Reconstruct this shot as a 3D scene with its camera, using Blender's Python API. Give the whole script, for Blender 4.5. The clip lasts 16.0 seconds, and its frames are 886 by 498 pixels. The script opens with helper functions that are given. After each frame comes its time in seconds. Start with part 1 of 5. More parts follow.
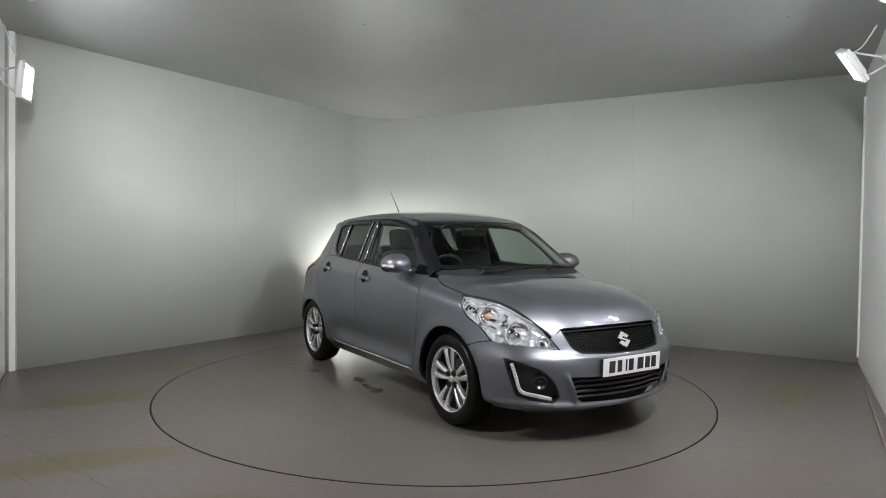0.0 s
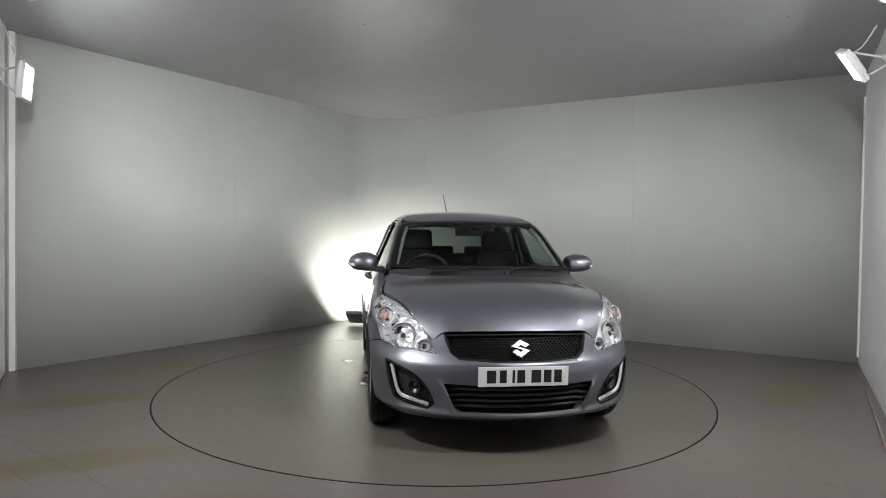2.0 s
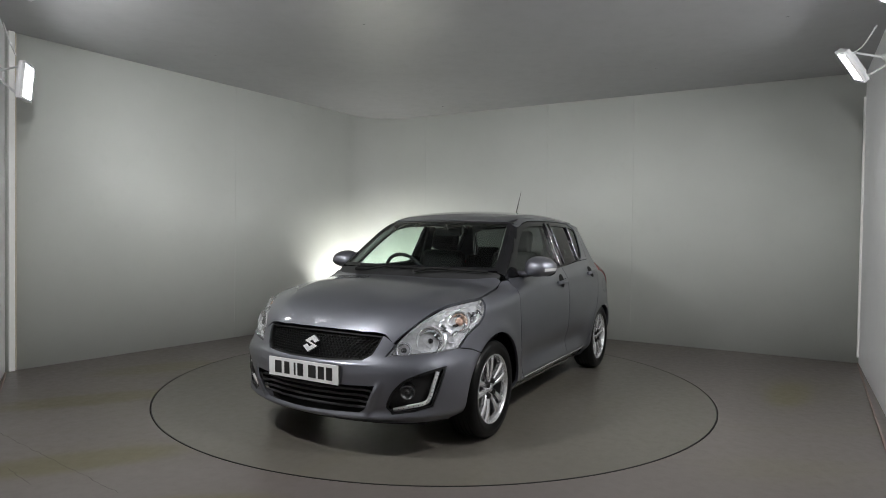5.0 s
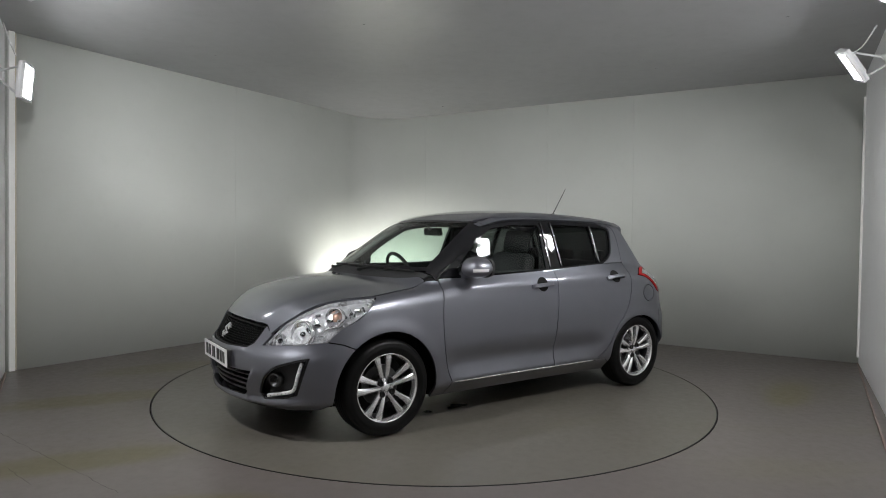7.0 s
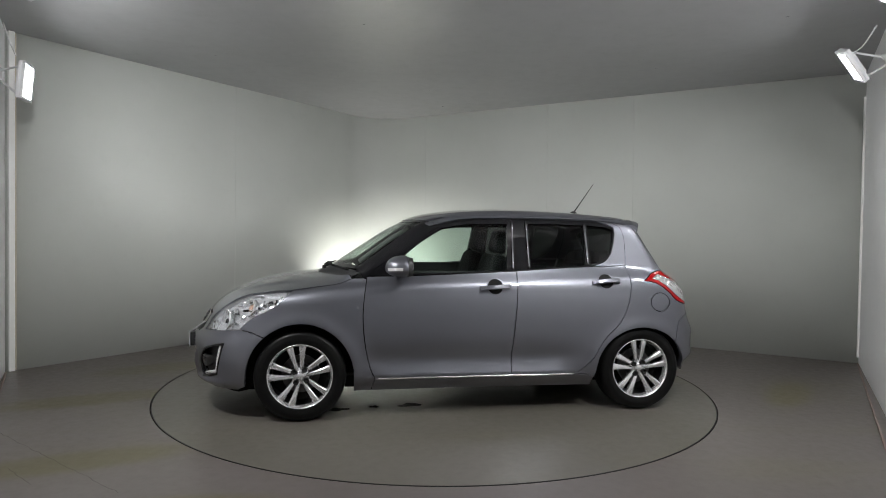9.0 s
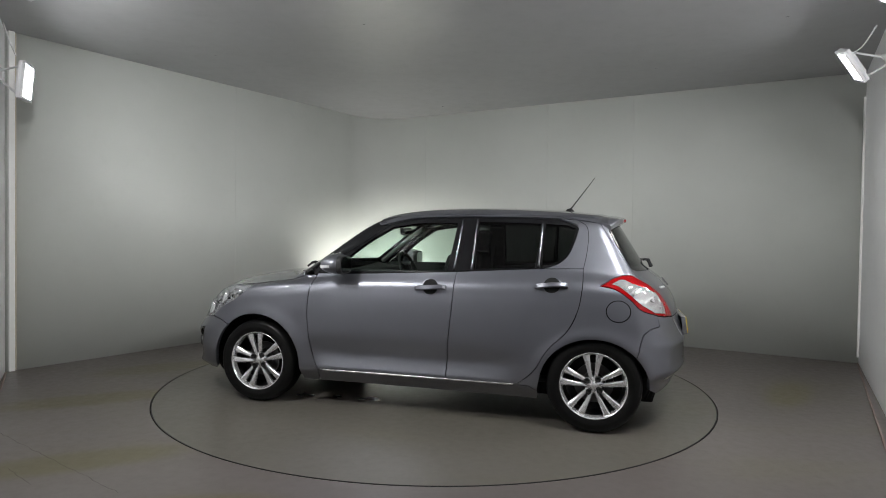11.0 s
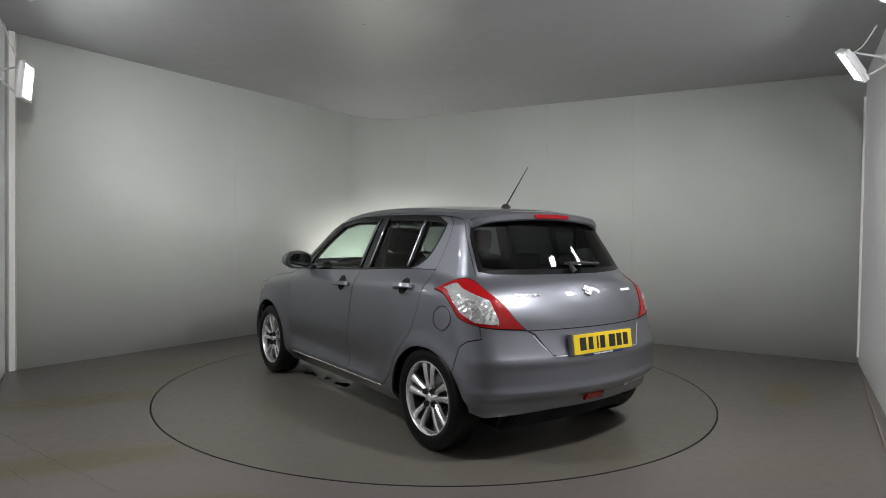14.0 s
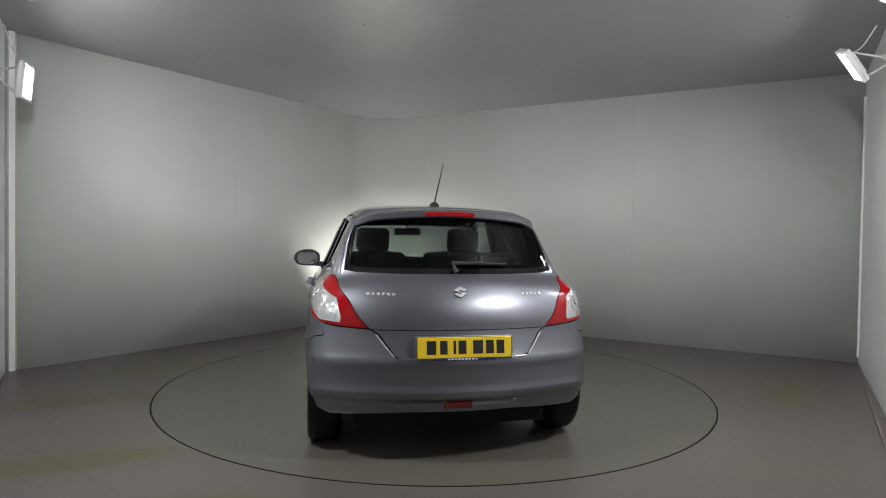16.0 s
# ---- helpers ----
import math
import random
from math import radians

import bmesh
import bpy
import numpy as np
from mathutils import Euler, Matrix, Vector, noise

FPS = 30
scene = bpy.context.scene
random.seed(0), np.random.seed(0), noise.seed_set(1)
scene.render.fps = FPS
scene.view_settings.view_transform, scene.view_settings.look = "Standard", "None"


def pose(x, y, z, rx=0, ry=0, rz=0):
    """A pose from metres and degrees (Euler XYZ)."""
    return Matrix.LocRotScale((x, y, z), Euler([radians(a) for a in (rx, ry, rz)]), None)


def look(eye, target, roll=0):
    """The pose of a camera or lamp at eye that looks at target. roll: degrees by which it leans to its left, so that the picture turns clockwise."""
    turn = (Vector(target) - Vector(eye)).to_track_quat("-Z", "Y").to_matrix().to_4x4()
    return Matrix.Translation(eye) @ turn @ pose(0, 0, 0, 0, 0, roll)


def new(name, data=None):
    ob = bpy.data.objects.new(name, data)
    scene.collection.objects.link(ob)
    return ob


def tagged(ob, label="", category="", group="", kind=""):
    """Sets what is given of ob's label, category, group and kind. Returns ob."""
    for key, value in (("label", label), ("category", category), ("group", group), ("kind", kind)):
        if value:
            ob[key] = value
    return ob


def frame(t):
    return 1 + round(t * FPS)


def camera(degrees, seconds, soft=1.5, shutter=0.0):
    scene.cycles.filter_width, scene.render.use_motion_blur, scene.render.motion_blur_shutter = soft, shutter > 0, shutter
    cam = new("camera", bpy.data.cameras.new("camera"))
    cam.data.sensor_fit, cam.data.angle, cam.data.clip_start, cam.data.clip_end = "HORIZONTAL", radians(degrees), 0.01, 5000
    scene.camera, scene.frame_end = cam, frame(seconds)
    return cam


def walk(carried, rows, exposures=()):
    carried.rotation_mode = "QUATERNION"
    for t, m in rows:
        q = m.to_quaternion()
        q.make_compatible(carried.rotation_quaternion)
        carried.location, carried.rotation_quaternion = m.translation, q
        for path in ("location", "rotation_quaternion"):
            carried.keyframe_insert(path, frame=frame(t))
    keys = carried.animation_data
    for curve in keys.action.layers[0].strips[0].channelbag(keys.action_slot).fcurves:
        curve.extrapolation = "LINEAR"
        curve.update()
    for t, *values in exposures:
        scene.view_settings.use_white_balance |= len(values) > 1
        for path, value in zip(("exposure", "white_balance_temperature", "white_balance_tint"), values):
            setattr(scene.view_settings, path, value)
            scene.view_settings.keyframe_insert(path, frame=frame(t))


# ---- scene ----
# ---------------------------------------------------------------- camera
EYE = (0.0, -5.238, 1.254)
YAW, PITCH, ROLL = 0.520, -1.254, 0.832
cam = camera(72.17, 16.0, soft=0.9)
_d = Vector((math.sin(radians(YAW)) * math.cos(radians(PITCH)), math.cos(radians(YAW)) * math.cos(radians(PITCH)), math.sin(radians(PITCH))))
CAM_POSE = look(EYE, Vector(EYE) + _d, ROLL)
walk(cam, [(0.0, CAM_POSE), (16.0, CAM_POSE)], [(0.0, 0.60), (1.0, 0.60), (1.5, 0.56), (2.0, 0.46), (2.5, 0.30), (3.0, 0.27), (3.5, 0.27), (16.0, 0.27)])

# ---------------------------------------------------------------- world: a closed, windowless booth
world = bpy.data.worlds.new("world")
scene.world = world
world.use_nodes = True
world.node_tree.nodes["Background"].inputs[0].default_value = (0.02, 0.021, 0.023, 1)
world.node_tree.nodes["Background"].inputs[1].default_value = 0.5

# light output of the floodlights (emission of their glass faces)
WEST_FLOOD, EAST_FLOOD, HIGH_FLOOD, NEAR_FLOOD, FLOOR_FLOOD = 26.0, 48.0, 150.0, 720.0, 185.0


# ---------------------------------------------------------------- materials
def mat(name, color, rough=0.5, metal=0.0, **k):
    m = bpy.data.materials.new(name)
    m.use_nodes = True
    b = m.node_tree.nodes["Principled BSDF"]
    b.inputs["Base Color"].default_value = (*color, 1)
    b.inputs["Roughness"].default_value = rough
    b.inputs["Metallic"].default_value = metal
    for key, v in k.items():
        b.inputs[key.replace("_", " ").title() if key != "ior" else "IOR"].default_value = v
    return m


def bsdf(m):
    return m.node_tree.nodes["Principled BSDF"]


def node(m, kind, **k):
    n = m.node_tree.nodes.new(kind)
    for key, v in k.items():
        if key in n.inputs:
            n.inputs[key].default_value = v
    return n


def link(m, a, b):
    m.node_tree.links.new(a, b)


def coords(m, scale=(1, 1, 1)):
    t = node(m, "ShaderNodeTexCoord")
    mp = node(m, "ShaderNodeMapping")
    mp.inputs["Scale"].default_value = scale
    link(m, t.outputs["Object"], mp.inputs["Vector"])
    return mp.outputs["Vector"]


def noise_tex(m, scale, detail=4, rough=0.5, vec=None):
    n = node(m, "ShaderNodeTexNoise", Scale=scale, Detail=detail, Roughness=rough)
    link(m, vec or coords(m), n.inputs["Vector"])
    return n.outputs["Fac"]


def ramp(m, fac, stops):
    r = node(m, "ShaderNodeValToRGB")
    el = r.color_ramp.elements
    while len(el) < len(stops):
        el.new(0.5)
    for e, (p, c) in zip(el, stops):
        e.position, e.color = p, (*c, 1) if len(c) == 3 else c
    link(m, fac, r.inputs[0])
    return r.outputs[0]


def mix(m, fac, a, b, blend="MIX"):
    n = m.node_tree.nodes.new("ShaderNodeMix")
    n.data_type, n.blend_type = "RGBA", blend
    for v, i in ((fac, 0), (a, 6), (b, 7)):
        if isinstance(v, (int, float)):
            n.inputs[i].default_value = v
        elif isinstance(v, tuple):
            n.inputs[i].default_value = (*v, 1)
        else:
            link(m, v, n.inputs[i])
    return n.outputs[2]


def bump(m, fac, strength, dist):
    n = node(m, "ShaderNodeBump", Strength=strength, Distance=dist)
    link(m, fac, n.inputs["Height"])
    link(m, n.outputs[0], bsdf(m).inputs["Normal"])


def paint_mat(name, color, rough, grain=0.04):
    m = mat(name, color, rough)
    big = noise_tex(m, 0.9, 3)
    dirt = noise_tex(m, 7.0, 6, 0.65)
    c = mix(m, ramp(m, big, [(0.3, (0, 0, 0)), (0.7, (1, 1, 1))]), tuple(v * (1 - grain) for v in color), tuple(min(1, v * (1 + grain)) for v in color))
    c = mix(m, ramp(m, dirt, [(0.55, (0, 0, 0)), (0.8, (0.25, 0.25, 0.25))]), c, tuple(v * 0.86 for v in color))
    link(m, c, bsdf(m).inputs["Base Color"])
    link(m, ramp(m, dirt, [(0.2, (rough - 0.06,) * 3), (0.8, (rough + 0.1,) * 3)]), bsdf(m).inputs["Roughness"])
    bump(m, noise_tex(m, 40, 5, 0.6), 0.08, 0.004)
    return m


M_WALL = paint_mat("wall_paint", (0.56, 0.575, 0.545), 0.48)
M_CEIL = paint_mat("ceiling_paint", (0.335, 0.335, 0.345), 0.31)
bsdf(M_CEIL).inputs["IOR"].default_value = 1.9
M_WHITE = paint_mat("white_panel", (0.86, 0.86, 0.88), 0.35, 0.02)
M_JOINT = mat("joint_filler", (0.52, 0.535, 0.505), 0.5)
M_TRIM = mat("white_trim", (0.82, 0.82, 0.80), 0.4)
M_BEIGE = mat("beige_seal", (0.62, 0.56, 0.45), 0.5)
M_SEAL = mat("brown_sealant", (0.22, 0.17, 0.15), 0.6)


# olive stains on the floor: middle, turn, half length and half width
STAINS = ((-2.55, -0.72, 0.45, 0.95, 0.22), (-1.95, -1.95, 0.42, 0.75, 0.20), (-2.55, 0.35, 0.6, 0.7, 0.25), (-1.3, -2.5, 0.2, 0.7, 0.15), (2.9, -0.3, 0.9, 0.6, 0.2))


def floor_mat(name):
    """Grey-brown painted screed with olive stains, scuffs and a dull sheen."""
    m = mat(name, (0.15, 0.137, 0.130), 0.36)
    t = node(m, "ShaderNodeNewGeometry")
    pos = t.outputs["Position"] if name == "floor_screed" else coords(m)
    big = noise_tex(m, 0.7, 4, 0.55, pos)
    fine = noise_tex(m, 16, 6, 0.7, pos)
    mp = node(m, "ShaderNodeMapping")
    mp.inputs["Scale"].default_value = (0.35, 1.5, 1)
    mp.inputs["Rotation"].default_value = (0, 0, -0.12)
    link(m, pos, mp.inputs["Vector"])
    streak = noise_tex(m, 1.3, 4, 0.5, mp.outputs["Vector"])
    lo, hi = ((0.106, 0.092, 0.087), (0.124, 0.108, 0.103)) if name == "floor_screed" else ((0.099, 0.091, 0.077), (0.116, 0.106, 0.093))
    c = mix(m, ramp(m, big, [(0.3, (0, 0, 0)), (0.7, (1, 1, 1))]), lo, hi)
    c = mix(m, ramp(m, streak, [(0.52, (0, 0, 0)), (0.72, (0.5, 0.5, 0.5))]), c, (0.112, 0.100, 0.066))
    c = mix(m, ramp(m, fine, [(0.5, (0, 0, 0)), (0.75, (0.12, 0.12, 0.12))]), c, (0.09, 0.082, 0.076))
    if name == "floor_screed":
        for cx, cy, ang, lx, ly in STAINS:
            sm = node(m, "ShaderNodeMapping")
            sm.vector_type = "TEXTURE"
            sm.inputs["Location"].default_value = (cx, cy, 0)
            sm.inputs["Rotation"].default_value = (0, 0, ang)
            sm.inputs["Scale"].default_value = (lx, ly, 1)
            link(m, pos, sm.inputs["Vector"])
            gr = node(m, "ShaderNodeTexGradient")
            gr.gradient_type = "SPHERICAL"
            link(m, sm.outputs["Vector"], gr.inputs["Vector"])
            edge = mix(m, 0.55, gr.outputs["Fac"], noise_tex(m, 4.0, 5, 0.6, pos), "MULTIPLY")
            c = mix(m, ramp(m, edge, [(0.03, (0, 0, 0)), (0.32, (0.85, 0.85, 0.85))]), c, (0.098, 0.084, 0.040))
    link(m, c, bsdf(m).inputs["Base Color"])
    link(m, ramp(m, fine, [(0.25, (0.27,) * 3), (0.8, (0.40,) * 3)]), bsdf(m).inputs["Roughness"])
    bump(m, noise_tex(m, 60, 3, 0.6, pos), 0.03, 0.001)
    return m


M_FLOOR = floor_mat("floor_screed")
M_TABLE = floor_mat("turntable_screed")
M_WET = mat("wet_screed", (0.072, 0.065, 0.056), 0.20)
M_PLASTICRING = mat("ring_steel", (0.05, 0.05, 0.05), 0.5, 0.6)
M_CRACK = mat("crack_dirt", (0.05, 0.044, 0.038), 0.8)
M_GAP = mat("gap_black", (0.012, 0.012, 0.012), 0.8)


def glow(name, color, strength):
    m = mat(name, (0.9, 0.9, 0.9), 0.3)
    b = bsdf(m)
    b.inputs["Emission Color"].default_value = (*color, 1)
    b.inputs["Emission Strength"].default_value = strength
    return m


COOL = (0.962, 0.978, 0.985)
M_GLOW_WEST = glow("flood_glass_west", COOL, WEST_FLOOD)
M_GLOW_EAST = glow("flood_glass_east", COOL, EAST_FLOOD)
M_GLOW_HIGH = glow("flood_glass_high", COOL, HIGH_FLOOD)
M_GLOW_NEAR = glow("flood_glass_near", (0.98, 0.985, 0.975), NEAR_FLOOD)
M_GLOW_FLOOR = glow("flood_glass_floor", (1.0, 1.0, 0.93), FLOOR_FLOOD)
M_FLOODBODY = mat("flood_casing_white", (0.7, 0.7, 0.71), 0.4)
M_FLOODGREY = mat("flood_casing_grey", (0.16, 0.16, 0.165), 0.45)
M_CABLE = mat("cable_black", (0.02, 0.02, 0.02), 0.5)
M_CABLEW = mat("cable_white", (0.7, 0.7, 0.7), 0.5)


# ---------------------------------------------------------------- mesh helpers
def mesh_of(name, verts, faces, material=None, smooth=False):
    me = bpy.data.meshes.new(name)
    me.from_pydata([tuple(v) for v in verts], [], [tuple(f) for f in faces])
    if material:
        me.materials.append(material)
    if smooth:
        me.polygons.foreach_set("use_smooth", [True] * len(me.polygons))
    me.update()
    return me


def part(name, bm, material, parent, label="", smooth=False):
    """One mesh object under a thing or a part; bm is a bmesh or a ready mesh."""
    if isinstance(bm, bmesh.types.BMesh):
        me = bpy.data.meshes.new(name)
        bmesh.ops.recalc_face_normals(bm, faces=bm.faces)
        bm.to_mesh(me)
        bm.free()
        if material:
            me.materials.append(material)
        if smooth:
            me.polygons.foreach_set("use_smooth", [True] * len(me.polygons))
    else:
        me = bm
    ob = new(name, me)
    ob.parent = parent
    if label:
        ob["label"] = label
    return ob


def box_bm(sx, sy, sz, m=None, bev=0.0, seg=2):
    bm = bmesh.new()
    bmesh.ops.create_cube(bm, size=1)
    bmesh.ops.scale(bm, vec=(sx, sy, sz), verts=bm.verts)
    if bev:
        bmesh.ops.bevel(bm, geom=bm.edges[:], offset=bev, segments=seg, affect="EDGES", profile=0.5)
    if m is not None:
        bmesh.ops.transform(bm, matrix=m, verts=bm.verts)
    return bm


def join_bm(*bms):
    out = bmesh.new()
    for b in bms:
        me = bpy.data.meshes.new("tmp")
        b.to_mesh(me)
        b.free()
        out.from_mesh(me)
        bpy.data.meshes.remove(me)
    return out


def tube_bm(pts, r, n=8):
    """A round tube through points."""
    pts = [Vector(p) for p in pts]
    bm = bmesh.new()
    rings = []
    for i, p in enumerate(pts):
        d = (pts[min(i + 1, len(pts) - 1)] - pts[max(i - 1, 0)]).normalized()
        a = d.orthogonal().normalized() if not rings else (a - d * a.dot(d)).normalized()
        b = d.cross(a)
        rr = r[i] if isinstance(r, (list, tuple)) else r
        rings.append([bm.verts.new(p + (a * math.cos(2 * math.pi * j / n) + b * math.sin(2 * math.pi * j / n)) * rr) for j in range(n)])
    for q, w in zip(rings, rings[1:]):
        for j in range(n):
            bm.faces.new((q[j], q[(j + 1) % n], w[(j + 1) % n], w[j]))
    bm.faces.new(rings[0][::-1])
    bm.faces.new(rings[-1])
    return bm


def lathe_bm(profile, n=48, axis="Y"):
    """Revolve (radius, along) pairs round an axis."""
    bm = bmesh.new()
    rings = []
    for r, h in profile:
        if r < 1e-6:
            rings.append([bm.verts.new((0, h, 0))])
        else:
            rings.append([bm.verts.new((r * math.cos(2 * math.pi * j / n), h, r * math.sin(2 * math.pi * j / n))) for j in range(n)])
    for q, w in zip(rings, rings[1:]):
        for j in range(n):
            k = (j + 1) % n
            vs = [q[0] if len(q) == 1 else q[j], q[0] if len(q) == 1 else q[k], w[0] if len(w) == 1 else w[k], w[0] if len(w) == 1 else w[j]]
            vs = list(dict.fromkeys(vs))
            if len(vs) > 2:
                bm.faces.new(vs)
    if axis == "Z":
        bmesh.ops.rotate(bm, cent=(0, 0, 0), matrix=Matrix.Rotation(math.pi / 2, 3, "X"), verts=bm.verts)
    return bm


def catmull(pts, step, closed=False):
    """Points along a smooth curve through pts."""
    pts = [Vector(p) for p in pts]
    n = len(pts)
    out = []
    for i in range(n if closed else n - 1):
        p1, p2 = pts[i], pts[(i + 1) % n]
        p0 = pts[i - 1] if closed or i > 0 else p1 * 2 - p2
        p3 = pts[(i + 2) % n] if closed or i + 2 < n else p2 * 2 - p1
        k = max(1, int(math.ceil((p2 - p1).length / step)))
        for j in range(k):
            t = j / k
            out.append(0.5 * ((2 * p1) + (p2 - p0) * t + (2 * p0 - 5 * p1 + 4 * p2 - p3) * t * t + (3 * p1 - p0 - 3 * p2 + p3) * t ** 3))
    if not closed:
        out.append(pts[-1])
    return out


# ---------------------------------------------------------------- booth: four walls, the far corner rounded
CEIL_Z = 2.985
FAR, LEFT, NEAR, RIGHT = Vector((-0.963, 4.09)), Vector((-3.79, 0.12)), Vector((0.02, -5.95)), Vector((4.36, 0.97))
GAP_R = 2.226


def plan_outline():
    """Inner outline of the booth, with a rounded far corner."""
    a, b = (LEFT - FAR).normalized(), (RIGHT - FAR).normalized()
    ang = math.acos(a.dot(b))
    r = 0.62
    tlen = r / math.tan(ang / 2)
    c = FAR + (a + b).normalized() * (r / math.sin(ang / 2))
    p0, p1 = FAR + a * tlen, FAR + b * tlen
    a0, a1 = math.atan2(*(p0 - c).yx), math.atan2(*(p1 - c).yx)
    while a1 > a0:
        a1 -= 2 * math.pi
    if a0 - a1 > math.pi:
        a1 += 2 * math.pi
    return [c + Vector((math.cos(a0 + (a1 - a0) * i / 14), math.sin(a0 + (a1 - a0) * i / 14))) * r for i in range(15)]


def wall_strip(name, pts, label, z0=0.0, z1=CEIL_Z, thick=0.1, material=M_WALL):
    """An upright wall along a plan line, thickness away from the booth's middle."""
    pts = [Vector(p) for p in pts]
    off = []
    for i, p in enumerate(pts):
        d = (pts[min(i + 1, len(pts) - 1)] - pts[max(i - 1, 0)]).normalized()
        nrm = Vector((-d.y, d.x))
        if nrm.dot(p) < 0:
            nrm = -nrm
        off.append(p + nrm * thick)
    v, f = [], []
    for p, q in zip(pts, off):
        v += [(*p, z0), (*p, z1), (*q, z1), (*q, z0)]
    for i in range(len(pts) - 1):
        for j in range(4):
            f.append((4 * i + j, 4 * i + (j + 1) % 4, 4 * i + 4 + (j + 1) % 4, 4 * i + 4 + j))
    f += [(0, 1, 2, 3), tuple(4 * (len(pts) - 1) + j for j in (3, 2, 1, 0))]
    me = mesh_of(name, v, f, material)
    bm = bmesh.new()
    bm.from_mesh(me)
    bmesh.ops.recalc_face_normals(bm, faces=bm.faces)
    for fc in bm.faces:
        fc.smooth = len(pts) > 4 and abs(fc.normal.z) < 0.5
    bm.to_mesh(me)
    bm.free()
    return tagged(new(name, me), label, "wall", kind="structure")


def booth():
    arc = plan_outline()
    wall_strip("wall_north", [LEFT] + arc + [RIGHT], "pale grey-green painted wall with a rounded corner")
    north = bpy.data.objects["wall_north"]
    for a, b, t in ((LEFT, FAR, 0.485), (LEFT, FAR, 0.90), (FAR, RIGHT, 0.145), (FAR, RIGHT, 0.447), (FAR, RIGHT, 0.625)):
        p, e = a.lerp(b, t), (b - a).normalized()
        part("panel_joint", box_bm(0.005, 0.003, CEIL_Z - 0.01, Matrix.Translation((*p, CEIL_Z / 2)) @ Matrix.Rotation(math.atan2(e.y, e.x), 4, "Z")), M_JOINT, north)
    d = (NEAR - LEFT).normalized()
    wall_strip("wall_west", [LEFT + d * 0.003, NEAR + Vector((-0.25, 0))], "white panelled wall beside the booth's opening", material=M_WHITE)
    d = (NEAR - RIGHT).normalized()
    wall_strip("wall_east", [RIGHT + d * 0.003, NEAR + Vector((0.25, 0))], "white panelled wall carrying floodlights", material=M_WHITE)
    wall_strip("wall_south", [NEAR + Vector((-0.6, 0.1)), NEAR + Vector((0.6, 0.1))], "white panel closing the corner", material=M_WHITE)
    # trim posts where the near walls meet the painted one
    for corner, way, w, nm in ((LEFT, (FAR - LEFT).normalized(), 0.05, "corner_post"), (RIGHT, (FAR - RIGHT).normalized(), 0.05, "corner_trim")):
        p = corner + way * (w / 2 - (0.05 if nm == 'corner_trim' else 0.0)) - corner.normalized() * 0.028
        rot = Matrix.Rotation(math.atan2(way.y, way.x), 4, "Z")
        z0 = 0.0 if nm == "corner_post" else 0.06
        ob = part(nm, box_bm(w, 0.035, CEIL_Z - z0 - 0.25 * (nm == "corner_trim") - 0.004, Matrix.Translation((*p, (CEIL_Z - 0.25 * (nm == "corner_trim") + z0) / 2)) @ rot, 0.006), M_TRIM, None)
        tagged(ob, "white corner trim standing against the wall", "trim", kind="structure")
        if nm == "corner_post":
            q = p + way * 0.031
            part("seal", box_bm(0.010, 0.03, CEIL_Z - 0.02, Matrix.Translation((*q, CEIL_Z / 2)) @ rot, 0.004), M_BEIGE, ob, "beige rubber seal")
    # kerb strips at the foot of the near walls
    for a, b, nm in ((LEFT, NEAR, "baseboard_west"), (RIGHT, NEAR, "baseboard_east")):
        e = (b - a).normalized()
        n = Vector((-e.y, e.x))
        if n.dot(a) > 0:
            n = -n
        m_ = (a + e * 2.2) + n * 0.012
        ob = part(nm, box_bm(4.2, 0.012, 0.022, Matrix.Translation((*m_, 0.011)) @ Matrix.Rotation(math.atan2(e.y, e.x), 4, "Z"), 0.003), M_SEAL, None)
        tagged(ob, "thin brown sealant line along the white wall", "skirting", kind="structure")
    # ceiling
    out = [LEFT] + arc + [RIGHT, NEAR]
    n = len(out)
    big = [Vector(p) * 1.04 for p in out]
    v = [(*p, CEIL_Z) for p in big] + [(*p, CEIL_Z + 0.12) for p in big]
    f = [tuple(range(n)), tuple(range(2 * n - 1, n - 1, -1))] + [(i, (i + 1) % n, n + (i + 1) % n, n + i) for i in range(n)]
    tagged(new("ceiling", mesh_of("ceiling", v, f, M_CEIL)), "smooth grey painted ceiling with a soft sheen", "ceiling", kind="structure")
    # floor: a sheet with a round hole for the turntable
    bm = bmesh.new()
    N = 192
    inner = [bm.verts.new((GAP_R + 0.005) * Vector((math.cos(2 * math.pi * i / N), math.sin(2 * math.pi * i / N), 0))) for i in range(N)]
    outer = []
    for i in range(N):
        a = 2 * math.pi * i / N
        outer.append(bm.verts.new((9 * math.cos(a), 9 * math.sin(a), 0)))
    lip = [bm.verts.new(q.co + Vector((0, 0, -0.05))) for q in inner]
    for i in range(N):
        k = (i + 1) % N
        bm.faces.new((inner[i], inner[k], outer[k], outer[i]))
        bm.faces.new((inner[k], inner[i], lip[i], lip[k]))
    fl = part("floor", bm, M_FLOOR, None)
    tagged(fl, "grey-brown painted concrete floor with olive stains", "floor", kind="structure")
    rr = random.Random(5)
